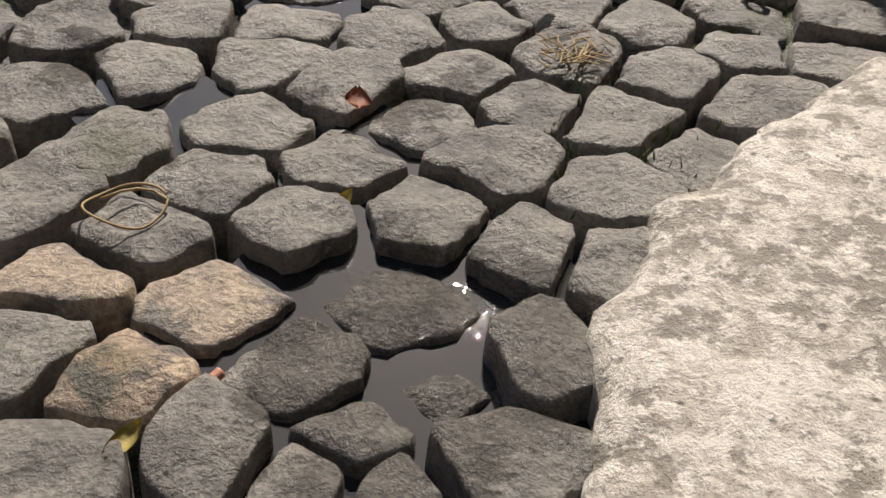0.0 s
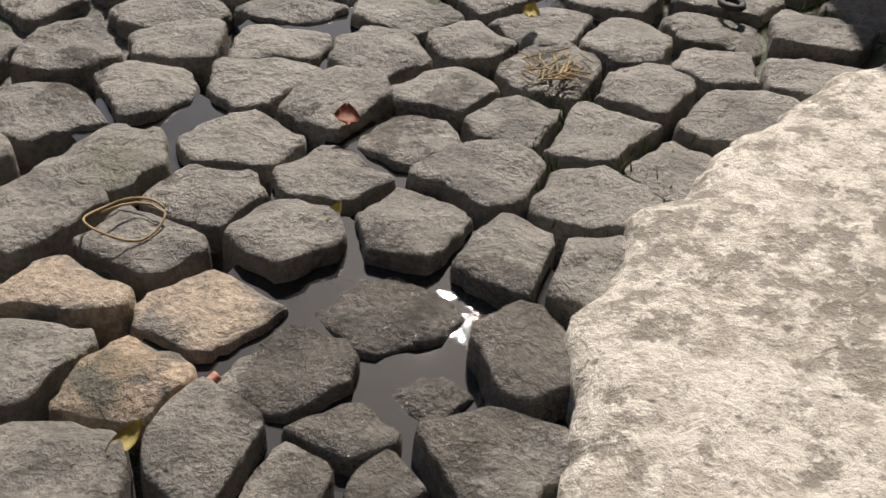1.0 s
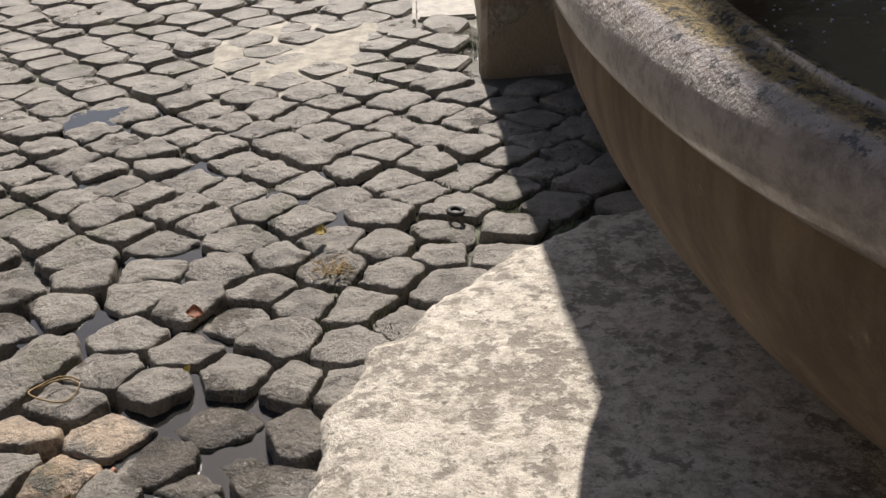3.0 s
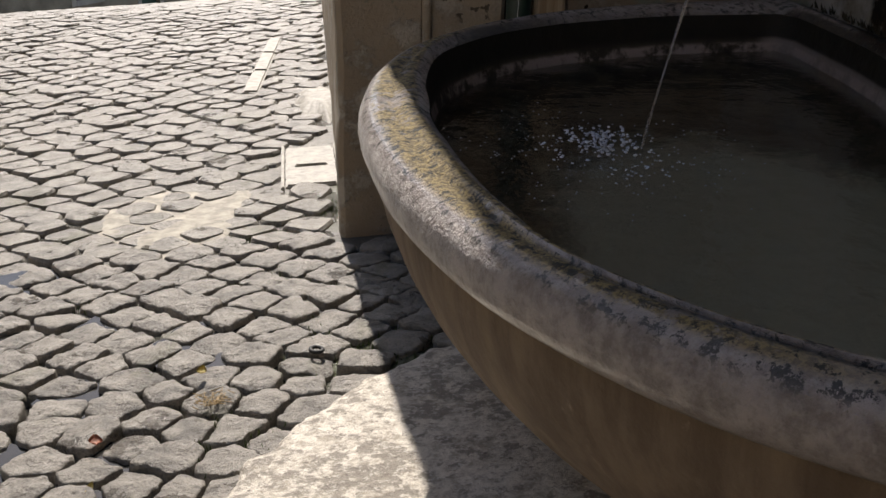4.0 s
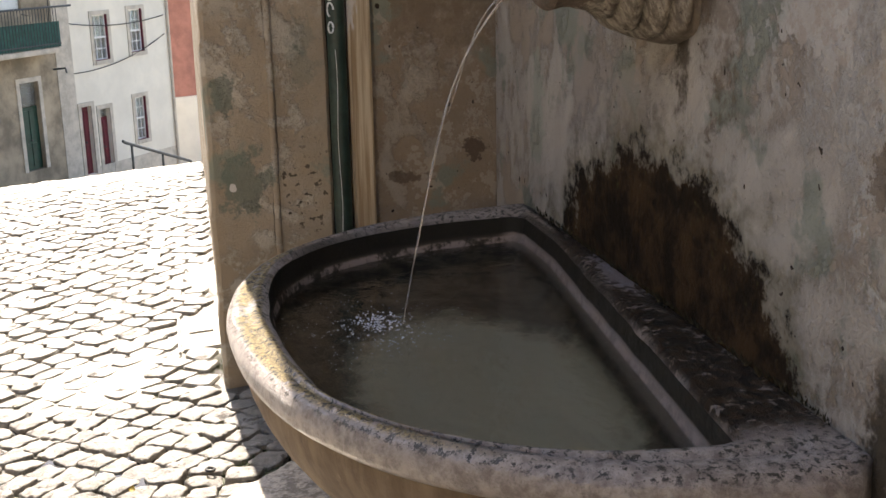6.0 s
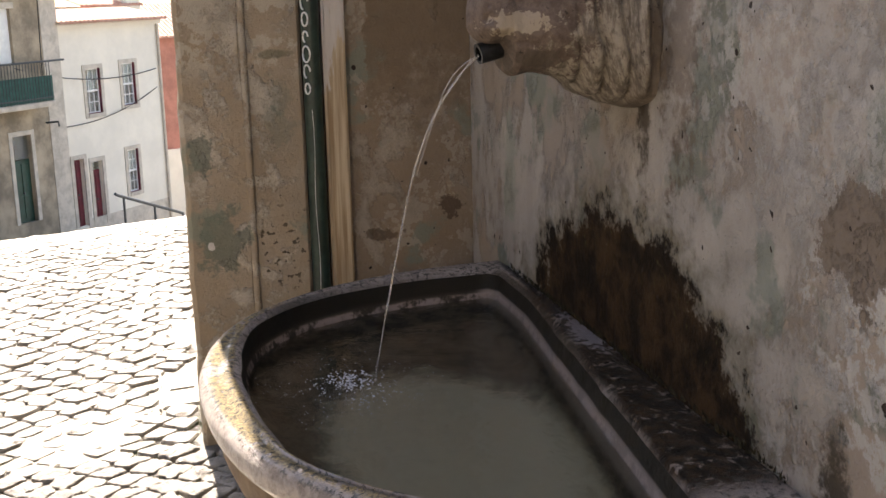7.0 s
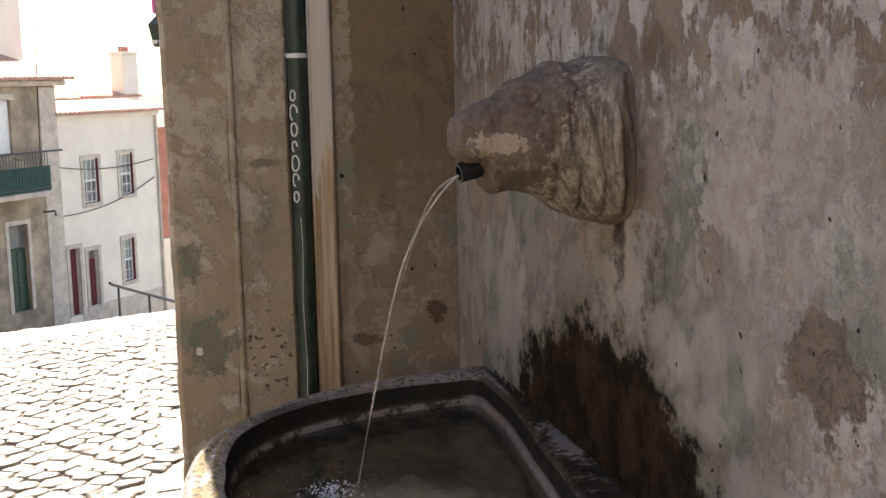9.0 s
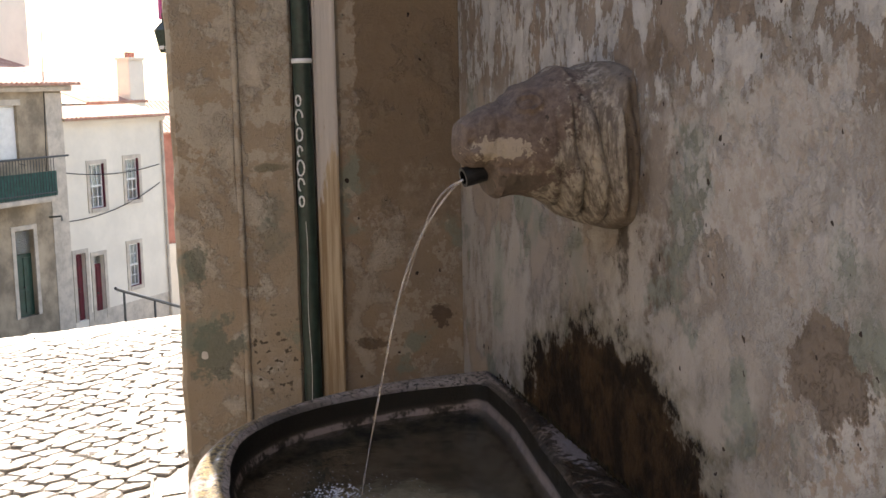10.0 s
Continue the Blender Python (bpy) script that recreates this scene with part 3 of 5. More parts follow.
def build_slab():
    n, verts, faces = 480, [], []
    rings = [(1.0, -0.07), (1.0, 0.004), (0.988, 0.016), (0.96, 0.022), (0.8, 0.024), (0.5, 0.024)]
    for s, h in rings:
        for i in range(n):
            a = 2 * math.pi * i / n
            r = slab_radius(a) * s
            x, y = SLAB_C[0] + r * math.cos(a), SLAB_C[1] + r * math.sin(a)
            verts.append((min(x, -0.002), y, ground_z(x, y) + h + (0.004 * noise.noise(Vector((x * 14, y * 14, 0))) if h > 0 else 0)))
    for k in range(len(rings) - 1):
        for i in range(n):
            j = (i + 1) % n
            faces.append((k * n + i, k * n + j, (k + 1) * n + j, (k + 1) * n + i))
    faces.append(tuple((len(rings) - 1) * n + i for i in range(n)))
    return tagged(new("fountain_slab", mesh_of("fountain_slab", verts, faces, M_SLAB, True)), "round worn pale concrete slab under the fountain basin", "slab")


build_slab()

# ---------------------------------------------------------------- walls round the fountain
TOP = 5.2
WALL_SLANT = 0.061
wall = part("wall_fountain", box((0, -9, -1.2), (0.35, 0, TOP)), M_WALL)
wall.matrix_world = pose(0, 0, 0, 0, 0, -math.degrees(math.atan(WALL_SLANT)))
tagged(wall, "tall grey plaster wall with peeling paint and algae", "wall", kind="structure")


def build_mass():
    """The building behind the pier, its side turning away down the street."""
    bm = bmesh.new()
    foot = [(-1.015, 0.06), (-0.10, 12.0), (4.5, 12.0), (4.5, 0.0), (0.36, 0.0), (0.36, 0.06)]
    lo = [bm.verts.new((x, y, -4)) for x, y in foot]
    hi = [bm.verts.new((x, y, TOP)) for x, y in foot]
    for i in range(len(foot)):
        j = (i + 1) % len(foot)
        bm.faces.new((lo[i], lo[j], hi[j], hi[i]))
    bm.faces.new(hi)
    bm.faces.new(lo[::-1])
    return tagged(part("wall_house_corner", bm, M_PIER), "plastered side wall of the corner house", "wall", kind="structure")


build_mass()


def worn_strip(name, x0, x1, y0, material, label, ragged=0.006, z0=-0.25, y1=0.055):
    """An upright strip of plaster whose corner edges are worn uneven."""
    bm = bmesh.new()
    zs = [z0 + (TOP - z0) * i / 130 for i in range(131)]
    rows = []
    for z in zs:
        w = ragged * noise.noise(Vector((x0 * 5, 1.7, z * 3.5))) + 0.5 * ragged * noise.noise(Vector((x0, 4.0, z * 14)))
        w2 = ragged * noise.noise(Vector((x1 * 5, 8.7, z * 3.5)))
        d = 0.4 * ragged * noise.noise(Vector((x0, 2.0, z * 5)))
        b = 0.012
        rows.append([bm.verts.new(p) for p in ((x0 + w, y1, z), (x0 + w, y0 + b + d, z), (x0 + w + b, y0 + d, z), (x1 + w2 - b, y0 + d, z), (x1 + w2, y0 + b + d, z), (x1 + w2, y1, z))])
    for a, c in zip(rows, rows[1:]):
        for i in range(5):
            bm.faces.new((a[i], a[i + 1], c[i + 1], c[i]))
    return tagged(part(name, bm, material), label, "wall", kind="structure")


worn_strip("wall_pier_edge", -1.027, -0.806, -0.012, M_PIER, "ochre plaster edge strip of the corner pier", 0.010)
worn_strip("wall_pier_inner", -0.803, -0.605, -0.004, M_PIER, "ochre plaster inner strip of the corner pier", 0.006)
worn_strip("wall_panel", -0.452, 0.03, 0.004, M_PANEL, "brown stained plaster panel beside the fountain", 0.003)
part_bead = smooth(part("trim_bead", tube([(-0.805, -0.006, -0.2 + 0.27 * i) for i in range(21)], 0.013, 8), M_PIER))
tagged(part_bead, "rounded plaster bead running up the pier", "trim", kind="structure")
tagged(part("trim_gap", box((-0.615, 0.02, -0.2), (-0.40, 0.058, TOP)), M_RECESS), "dark brown recess behind the drainpipe", "trim", kind="structure")
tagged(part("trim_board", box((-0.536, -0.028, -0.2), (-0.456, 0.02, TOP), 0.008), M_TRIM), "pale weathered wooden trim board", "trim", kind="structure")


def build_drainpipe():
    th = empty("drainpipe", pose(-0.576, -0.025, -0.1), label="dark green iron drainpipe with white scrawls on it", category="drainpipe")
    smooth(part("pipe", tube([(0, 0, 0.22 * i) for i in range(25)], 0.032, 16), M_PIPE, th))
    for z in (1.755, 3.6):
        smooth(part("clamp", tube([(0, 0, z - 0.008), (0, 0, z + 0.008)], 0.037, 16), M_WHITE, th, "pale painted pipe clamp"))
    # the scrawl, as plain loops down the front of the pipe
    for i in range(7):
        z, r = 1.62 - 0.058 * i, 0.012 + 0.006 * ((i * 2) % 3) / 2
        pts = [(0.0335 * math.cos(w), 0.0335 * math.sin(w), z + 1.5 * r * math.sin(t)) for t, w in [(2 * math.pi * k / 14, radians(228) + 0.8 * r / 0.033 * math.cos(2 * math.pi * k / 14)) for k in range(15 - 4 * (i % 2))]]
        part("scrawl", tube(pts, 0.0032, 6), M_WHITE, th)
    part("paint_drip", tube([(-0.012 + 0.003 * math.sin(i * 0.9), -0.0335, 1.2 - 0.06 * i) for i in range(17)], 0.0009, 5), M_WHITE, th, "thin white paint drip")
    return th


build_drainpipe()

# ---------------------------------------------------------------- fountain basin
def loop(ax, ay, cy, x0, n_exp, z, count=144, wob=0.0, slant=WALL_SLANT, gap=0.003, back=None):
    """A D-shaped loop: a superellipse cut straight beside the wall; back: its reach towards the pier."""
    cx, out = -0.48, []
    back = back or ay

    def limit(y):
        return min(x0 + slant * y, WALL_SLANT * y - gap)

    for i in range(count):
        a = 2 * math.pi * i / count
        c, s = math.cos(a), math.sin(a)

        def inside(r):
            x, y = cx + r * c, cy + r * s
            return x <= limit(y) and abs(x / ax) ** n_exp + abs((y - cy) / (back if y > cy else ay)) ** n_exp <= 1

        lo, hi = 0.0, 3.0
        for _ in range(22):
            m = (lo + hi) / 2
            lo, hi = (m, hi) if inside(m) else (lo, m)
        r = lo + wob * noise.noise(Vector((c * 4, s * 4, z * 9)))
        out.append((min(cx + r * c, limit(cy + r * s)), cy + r * s, z))
    return out


def loft(name, rings, material, parent, cap=False, label=""):
    n = len(rings[0])
    verts = [p for ring in rings for p in ring]
    faces = [(k * n + i, k * n + (i + 1) % n, (k + 1) * n + (i + 1) % n, (k + 1) * n + i) for k in range(len(rings) - 1) for i in range(n)]
    if cap:
        faces.append(tuple((len(rings) - 1) * n + i for i in range(n)))
    me = mesh_of(name, verts, faces, material, True)
    ob = new(name, me)
    ob.parent = parent
    return tagged(ob, label=label)


RIM_Z, CY = 0.594, -1.32
WATER_Z = 0.503


def build_basin():
    th = empty("fountain_basin", pose(0, 0, 0), label="half-round stone fountain basin full of water against the wall", category="fountain")
    AX, AY = 1.10, 1.075
    rim = [loop(1.012, 0.89, CY - 0.05, 0.028, 2.9, RIM_Z - 0.014, wob=0.010, slant=0.16, gap=0.055),
           loop(1.024, 0.905, CY - 0.045, 0.045, 2.8, RIM_Z - 0.002, wob=0.010, slant=0.165, gap=0.045, back=0.915),
           loop(1.034, 0.925, CY - 0.04, 0.052, 2.7, RIM_Z + 0.003, wob=0.008, slant=0.165, gap=0.036, back=0.93),
           loop(1.046, 0.955, CY - 0.03, 0.030, 2.6, RIM_Z + 0.003, wob=0.007, slant=0.115, gap=0.026, back=0.935),
           loop(1.066, 1.00, CY - 0.01, -0.014, 2.4, RIM_Z - 0.006, wob=0.004, gap=0.014, back=0.935),
           loop(1.074, 1.02, CY, -0.010, 2.35, RIM_Z - 0.004, wob=0.004, gap=0.010, back=0.94),
           loop(1.088, 1.05, CY, -0.004, 2.3, RIM_Z - 0.003, wob=0.004, gap=0.004, back=0.955)]
    for i in range(1, 9):
        t = math.pi * i / 8
        rim.append(loop(AX - 0.008 + 0.026 * math.sin(t), AY - 0.016 + 0.034 * math.sin(t), CY, -0.003, 2.3, RIM_Z - 0.006 - 0.041 * (1 - math.cos(t)), wob=0.004, back=0.96 + 0.03 * math.sin(t)))
    loft("rim", rim, M_RIM, th, label="pinkish grey rounded stone rim with lichen")
    bowl = []
    for i in range(15):
        t = i / 14
        s = 0.40 + 0.60 * math.cos(t * math.pi / 2) ** 0.72
        z = RIM_Z - 0.084 - 0.536 * t
        bowl.append(loop(AX * s - 0.008, AY * s - 0.01, CY, -0.002, 2.25, z, back=0.965 * s))
    loft("bowl", bowl, M_BOWL, th, label="ochre brown stained bowl")
    foot = [loop(0.50, 0.50, CY, -0.002, 2.1, z) for z in (0.10, -0.12)]
    loft("pedestal", foot, M_BOWL, th)
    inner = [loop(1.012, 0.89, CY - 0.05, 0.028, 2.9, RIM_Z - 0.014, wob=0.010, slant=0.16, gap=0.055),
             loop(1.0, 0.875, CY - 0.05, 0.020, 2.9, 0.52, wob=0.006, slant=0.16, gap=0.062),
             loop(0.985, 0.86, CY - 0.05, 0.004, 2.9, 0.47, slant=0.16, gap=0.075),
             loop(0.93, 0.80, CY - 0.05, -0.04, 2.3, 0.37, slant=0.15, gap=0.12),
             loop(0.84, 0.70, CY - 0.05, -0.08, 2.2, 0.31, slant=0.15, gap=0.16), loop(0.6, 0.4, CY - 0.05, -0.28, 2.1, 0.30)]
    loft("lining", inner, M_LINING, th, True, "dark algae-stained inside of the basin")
    return th


build_basin()


def build_weathering():
    """Moss clumps along the shelf by the wall."""
    rnd = random.Random(31)
    verts, faces = [], []
    for i in range(420):
        y = rnd.uniform(-2.25, -0.5)
        x = WALL_SLANT * y - abs(rnd.gauss(0.006, 0.006))
        z, a, l = RIM_Z + 0.002, rnd.uniform(0, 6.28), rnd.uniform(0.006, 0.022)
        n, c, s_ = len(verts), math.cos(a), math.sin(a)
        verts += [(x - 0.003 * s_, y + 0.003 * c, z), (x + 0.003 * s_, y - 0.003 * c, z), (x - abs(0.5 * l * c), y + 0.5 * l * s_, z + l)]
        faces.append((n, n + 1, n + 2))
    return tagged(new("shelf_moss", mesh_of("shelf_moss", verts, faces, M_ALGAE)), "dark brown moss tufts where basin meets wall", "moss", kind="stuff")


build_weathering()
water_ring = loop(0.995, 0.87, CY - 0.05, 0.012, 2.9, WATER_Z, slant=0.16, gap=0.068)
basin_water = tagged(new("basin_water", mesh_of("basin_water", water_ring, [tuple(range(len(water_ring)))], M_WATER)), "murky still water in the basin", "water")
basin_water.visible_shadow = False

# ---------------------------------------------------------------- lion-like spout head, jet and splash
def build_head():
    """A weathered animal head, one mesh lofted from the wall to its muzzle."""
    prof = [(-0.05, 1.585, 1.215, 0.225), (-0.09, 1.615, 1.208, 0.245), (-0.135, 1.612, 1.222, 0.240), (-0.165, 1.596, 1.240, 0.205), (-0.195, 1.603, 1.250, 0.176),
            (-0.222, 1.606, 1.262, 0.162), (-0.258, 1.580, 1.288, 0.146), (-0.316, 1.562, 1.302, 0.124), (-0.340, 1.541, 1.303, 0.114), (-0.374, 1.526, 1.296, 0.100),
            (-0.388, 1.519, 1.306, 0.095), (-0.396, 1.514, 1.352, 0.092), (-0.406, 1.510, 1.370, 0.090), (-0.440, 1.492, 1.372, 0.078), (-0.459, 1.476, 1.385, 0.060), (-0.470, 1.448, 1.408, 0.026)]

    def bell(x, z, x0, z0, rx, rz):
        return math.exp(-((x - x0) / rx) ** 2 - ((z - z0) / rz) ** 2)

    def relief(x, z):
        """Carving on the cheeks, in metres."""
        d = 0.006 * noise.noise(Vector((x * 22, z * 22, 1.0))) + 0.0022 * noise.noise(Vector((x * 70, z * 70, 4.0)))
        # folds of the mane, hanging and drawn together below
        m = max(0.0, min(1.0, (x + 0.275) / 0.04)) * max(0.0, min(1.0, (-0.115 - x) / 0.03)) * max(0.0, min(1.0, (1.535 - z) / 0.07))
        ph = (x + 0.16 * (z - 1.40) - 0.35 * (z - 1.42) ** 2 + 0.014 * noise.noise(Vector((x * 9, z * 11, 7.0)))) / 0.043
        d += m * (0.030 * abs(math.sin(math.pi * ph)) ** 0.8 - 0.014)
        # the ruff beside the wall: a long oval with a raised lip
        e = ((x + 0.098) / 0.060) ** 2 + ((z - 1.415) / 0.172) ** 2
        d += 0.020 * math.exp(-((e - 0.85) / 0.30) ** 2) - 0.016 * math.exp(-((e - 0.25) / 0.35) ** 2)
        d += 0.007 * math.sin((x + 0.10 * (z - 1.4)) * 210) * max(0.0, 1 - e)
        # eye: socket, lid ring and ball; brow, nostril, lip and the hollow of the cheek
        q = math.hypot((x + 0.318) / 0.026, (z - 1.523 - 0.15 * (x + 0.318)) / 0.016)
        d += -0.022 * math.exp(-(q / 1.8) ** 2) + 0.017 * math.exp(-((q - 1.0) / 0.26) ** 2) + 0.020 * math.exp(-(q / 0.55) ** 2)
        d += 0.010 * bell(x, z, -0.305, 1.553, 0.035, 0.012) - 0.012 * bell(x, z, -0.446, 1.430, 0.010, 0.010) + 0.008 * bell(x, z, -0.432, 1.405, 0.03, 0.012)
        d += -0.009 * bell(x, z, -0.375, 1.462, 0.045, 0.022) + 0.012 * bell(x, z, -0.31, 1.40, 0.05, 0.05) - 0.008 * bell(x, z, -0.372, 1.375, 0.03, 0.008)
        return d

    bm, rings, sides, steps = bmesh.new(), [], 128, 190
    cy = -1.42
    for i in range(steps + 1):
        t = i / steps * (len(prof) - 1)
        k = min(int(t), len(prof) - 2)
        f = t - k
        f = f * f * (3 - 2 * f) * 0.4 + f * 0.6
        x, top, bot, hw = [prof[k][j] * (1 - f) + prof[k + 1][j] * f for j in range(4)]
        zc, hh = (top + bot) / 2, (top - bot) / 2
        ring = []
        for j in range(sides):
            a = 2 * math.pi * j / sides
            c, s = math.cos(a), math.sin(a)
            z = zc + hh * math.copysign(abs(s) ** 0.86, s)
            d = relief(x, z)
            y = cy + math.copysign(hw * abs(c) ** 0.80 + d * abs(c) ** 0.5, c)
            ring.append(bm.verts.new((x, y, z + 0.5 * d * s)))
        rings.append(ring)
    for a, b in zip(rings, rings[1:]):
        for j in range(sides):
            bm.faces.new((a[j], a[(j + 1) % sides], b[(j + 1) % sides], b[j]))
    bm.faces.new(rings[-1])
    return tagged(smooth(part("stone_gargoyle", bm, M_HEAD)), "weathered stone animal head spout on the plaster wall", "sculpture")


build_head()


def build_spout():
    bm = bmesh.new()
    a, b = Vector((-0.355, -1.42, 1.370)), Vector((-0.452, -1.425, 1.348))
    d = (b - a).normalized()
    side = d.cross(Vector((0, 0, 1))).normalized()
    up = side.cross(d)
    rings = []
    for p, r in ((a, 0.024), (b, 0.024), (b, 0.017), (a + d * 0.01, 0.017)):
        rings.append([bm.verts.new(p + (side * math.cos(t) + up * math.sin(t)) * r) for t in [2 * math.pi * k / 20 for k in range(20)]])
    for q, w in zip(rings, rings[1:]):
        for j in range(20):
            bm.faces.new((q[j], q[(j + 1) % 20], w[(j + 1) % 20], w[j]))
    bm.faces.new(rings[-1])
    return tagged(part("spout_tube", bm, M_METAL), "short blackened metal tube in the animal's mouth", "pipe")


build_spout()
JET0, JET1 = Vector((-0.451, -1.425, 1.343)), Vector((-0.665, -1.175, WATER_Z))


def jet_point(s, dx=0.0):
    p = JET0.lerp(JET1, s ** 0.95)
    return (p.x + dx * (1 - s) * math.sin(9 * s), p.y, JET0.z + (WATER_Z - JET0.z) * (0.18 * s + 0.82 * s * s))


def build_jet():
    bm = tube([jet_point(i / 40, 0.010) for i in range(41)], 0.0030, 8, taper=lambda t: 1.05 - 0.35 * t + 0.12 * math.sin(40 * t))
    tube([jet_point(i / 30 * 0.55, -0.010) for i in range(31)], 0.0019, 8, bm=bm, taper=lambda t: 1 - 0.5 * t)
    ob = smooth(part("water_jet", bm, M_JET))
    ob.visible_shadow = False
    return tagged(ob, "thin clear arc of water falling into the basin", "water")


build_jet()


def build_splash():
    rnd = random.Random(5)
    bm = bmesh.new()
    for i in range(420):
        a, d = rnd.uniform(0, 6.283), abs(rnd.gauss(0, 0.075)) if i < 250 else rnd.uniform(0.05, 0.26)
        r = rnd.uniform(0.001, 0.0040) * (1.15 - min(d, 0.2) * 4.4)
        m = Matrix.Translation((JET1.x - 0.07 + d * math.cos(a), JET1.y - 0.02 + 1.25 * d * math.sin(a), WATER_Z + (rnd.uniform(0, 0.03) if d < 0.06 else 0))) @ Matrix.Diagonal((1, 1, 0.7, 1))
        bmesh.ops.create_icosphere(bm, subdivisions=2, radius=max(r, 0.0015), matrix=m)
    return tagged(smooth(part("water_splash", bm, M_FOAM)), "bubbles and drops where the jet strikes", "splash", kind="stuff")


build_splash()

# ---------------------------------------------------------------- things on the street by the fountain
COVER = [(-1.117, 1.076), (-0.934, 1.001), (-0.983, 0.495), (-1.141, 0.534)]


def build_cover():
    cx, cy = sum(p[0] for p in COVER) / 4, sum(p[1] for p in COVER) / 4
    wx, wy = 0.080, 0.25
    th = empty("access_cover", Matrix.Translation((cx, cy, ground_z(cx, cy) - 0.004)) @ Euler((math.atan(SLOPE_Y), -math.atan(SLOPE_X), radians(-3))).to_matrix().to_4x4(), label="pale rectangular stone access cover set in the cobbles", category="cover")
    part("plate", box((-wx, -wy, -0.05), (wx, wy, 0.004), 0.006), M_IRON, th)
    for lo, hi in (((-wx - 0.014, -wy - 0.03, -0.05), (-wx - 0.004, wy + 0.03, 0.008)), ((wx + 0.004, -wy - 0.03, -0.05), (wx + 0.014, wy + 0.03, 0.008))):
        part("frame", box(lo, hi, 0.003), M_IRON, th)
    part("grip", box((-0.05, -0.03, 0.002), (0.055, 0.06, 0.012), 0.004), M_IRON, th)
    return th


build_cover()


def flat_blob(name, cx, cy, rx, ry, lift, material, seed, level=False, n=72):
    """A thin uneven sheet lying on the street."""
    verts, z0 = [], ground_z(cx, cy) + lift
    for k, s in enumerate((1.0, 0.55, 0.15)):
        for i in range(n):
            a = 2 * math.pi * i / n
            r = s * (1 + 0.32 * noise.noise(Vector((1.6 * math.cos(a) + seed, 1.6 * math.sin(a), seed))) + 0.12 * noise.noise(Vector((6 * math.cos(a), 6 * math.sin(a), seed))))
            x, y = cx + rx * r * math.cos(a), cy + ry * r * math.sin(a)
            z = z0 if level else ground_z(x, y) + lift - (0.05 if k == 0 else 0) + 0.006 * noise.noise(Vector((x * 11, y * 11, seed)))
            verts.append((x, y, z))
    faces = [(k * n + i, k * n + (i + 1) % n, (k + 1) * n + (i + 1) % n, (k + 1) * n + i) for k in range(2) for i in range(n)]
    faces.append(tuple(2 * n + i for i in range(n)))
    return new(name, mesh_of(name, verts, faces, material, True))


tagged(flat_blob("mortar_patch", *(-1.460, 0.33), 0.36, 0.52, -0.0015, M_MORTAR, 3.0), "pale trodden mortar smeared over the cobbles", "mortar")
tagged(flat_blob("stone_block", *(-0.931, 1.801), 0.115, 0.34, 0.03, M_IRON, 8.0), "low pale rounded stone beside the pier", "stone")
for px, py, rx, ry, lift in ((*(-1.494, -1.363), 0.15, 0.17, -0.021), (*(-1.711, -1.073), 0.09, 0.10, -0.014), (*(-1.348, -0.643), 0.12, 0.13, -0.010), (*(-1.798, -0.196), 0.13, 0.14, -0.010), (*(-1.508, -1.152), 0.08, 0.12, -0.016), (-1.608, -0.826, 0.07, 0.08, -0.011), (-1.761, -0.545, 0.07, 0.08, -0.011), (-1.302, -0.774, 0.06, 0.08, -0.011), (-1.600, -0.50, 0.06, 0.09, -0.011)):
    tagged(flat_blob("puddle", px, py, rx, ry, lift, M_PUDDLE, px * 7, True), "shallow muddy puddle between the cobbles", "puddle", "puddles in the street")


def curl_leaf(name, at, length, width, turn, material, label, lift=0.012):
    bm = bmesh.new()
    rows = []
    for i in range(9):
        t = i / 8
        w = width * math.sin(math.pi * min(1, t * 0.96 + 0.03)) ** 0.8
        rows.append([bm.verts.new((length * (t - 0.5), w * s, 0.004 * abs(s) ** 1.5 + 0.005 * (t - 0.4) ** 2 * 4)) for s in (-1, -0.5, 0, 0.5, 1)])
    for a, b in zip(rows, rows[1:]):
        for i in range(4):
            bm.faces.new((a[i], a[i + 1], b[i + 1], b[i]))
    bmesh.ops.solidify(bm, geom=bm.faces[:], thickness=0.0008)
    ob = smooth(part(name, bm, material))
    ob.matrix_world = pose(at[0], at[1], ground_z(*at) + lift, 8, 6, turn)
    return tagged(ob, label, "leaf")


curl_leaf("dry_leaf", (-1.548, -1.067), 0.030, 0.012, 100, M_LEAF_RED, "curled red-brown dry leaf on the cobbles")
curl_leaf("dry_leaf", (-1.546, -1.211), 0.026, 0.006, 70, M_LEAF_YEL, "small yellow dry leaf in a joint", 0.002)
curl_leaf("dry_leaf", (-1.649, -1.470), 0.034, 0.007, 65, M_LEAF_YEL, "yellow dry leaf beside the puddle", 0.0)
curl_leaf("dry_leaf", (-1.375, -0.826), 0.028, 0.010, 80, M_LEAF_YEL, "pale yellow leaf lying on a cobble", 0.012)


def build_straw_loop():
    cx, cy = (-1.707, -1.234)
    z = ground_z(cx, cy) + 0.012
    pts = [(cx + 0.030 * math.cos(t) + 0.002 * math.sin(3 * t), cy + 0.026 * math.sin(t), z + 0.004 * math.sin(2 * t)) for t in [0.5 + 6.1 * i / 36 for i in range(37)]]
    pts += [(pts[-1][0] - 0.012 * i, pts[-1][1] + 0.010 * i - 0.003 * i * i, z + 0.004) for i in range(1, 5)]
    return tagged(smooth(part("straw_loop", tube(pts, 0.0011, 6), M_STRAW)), "looped dry straw stalk lying on the cobbles", "straw")


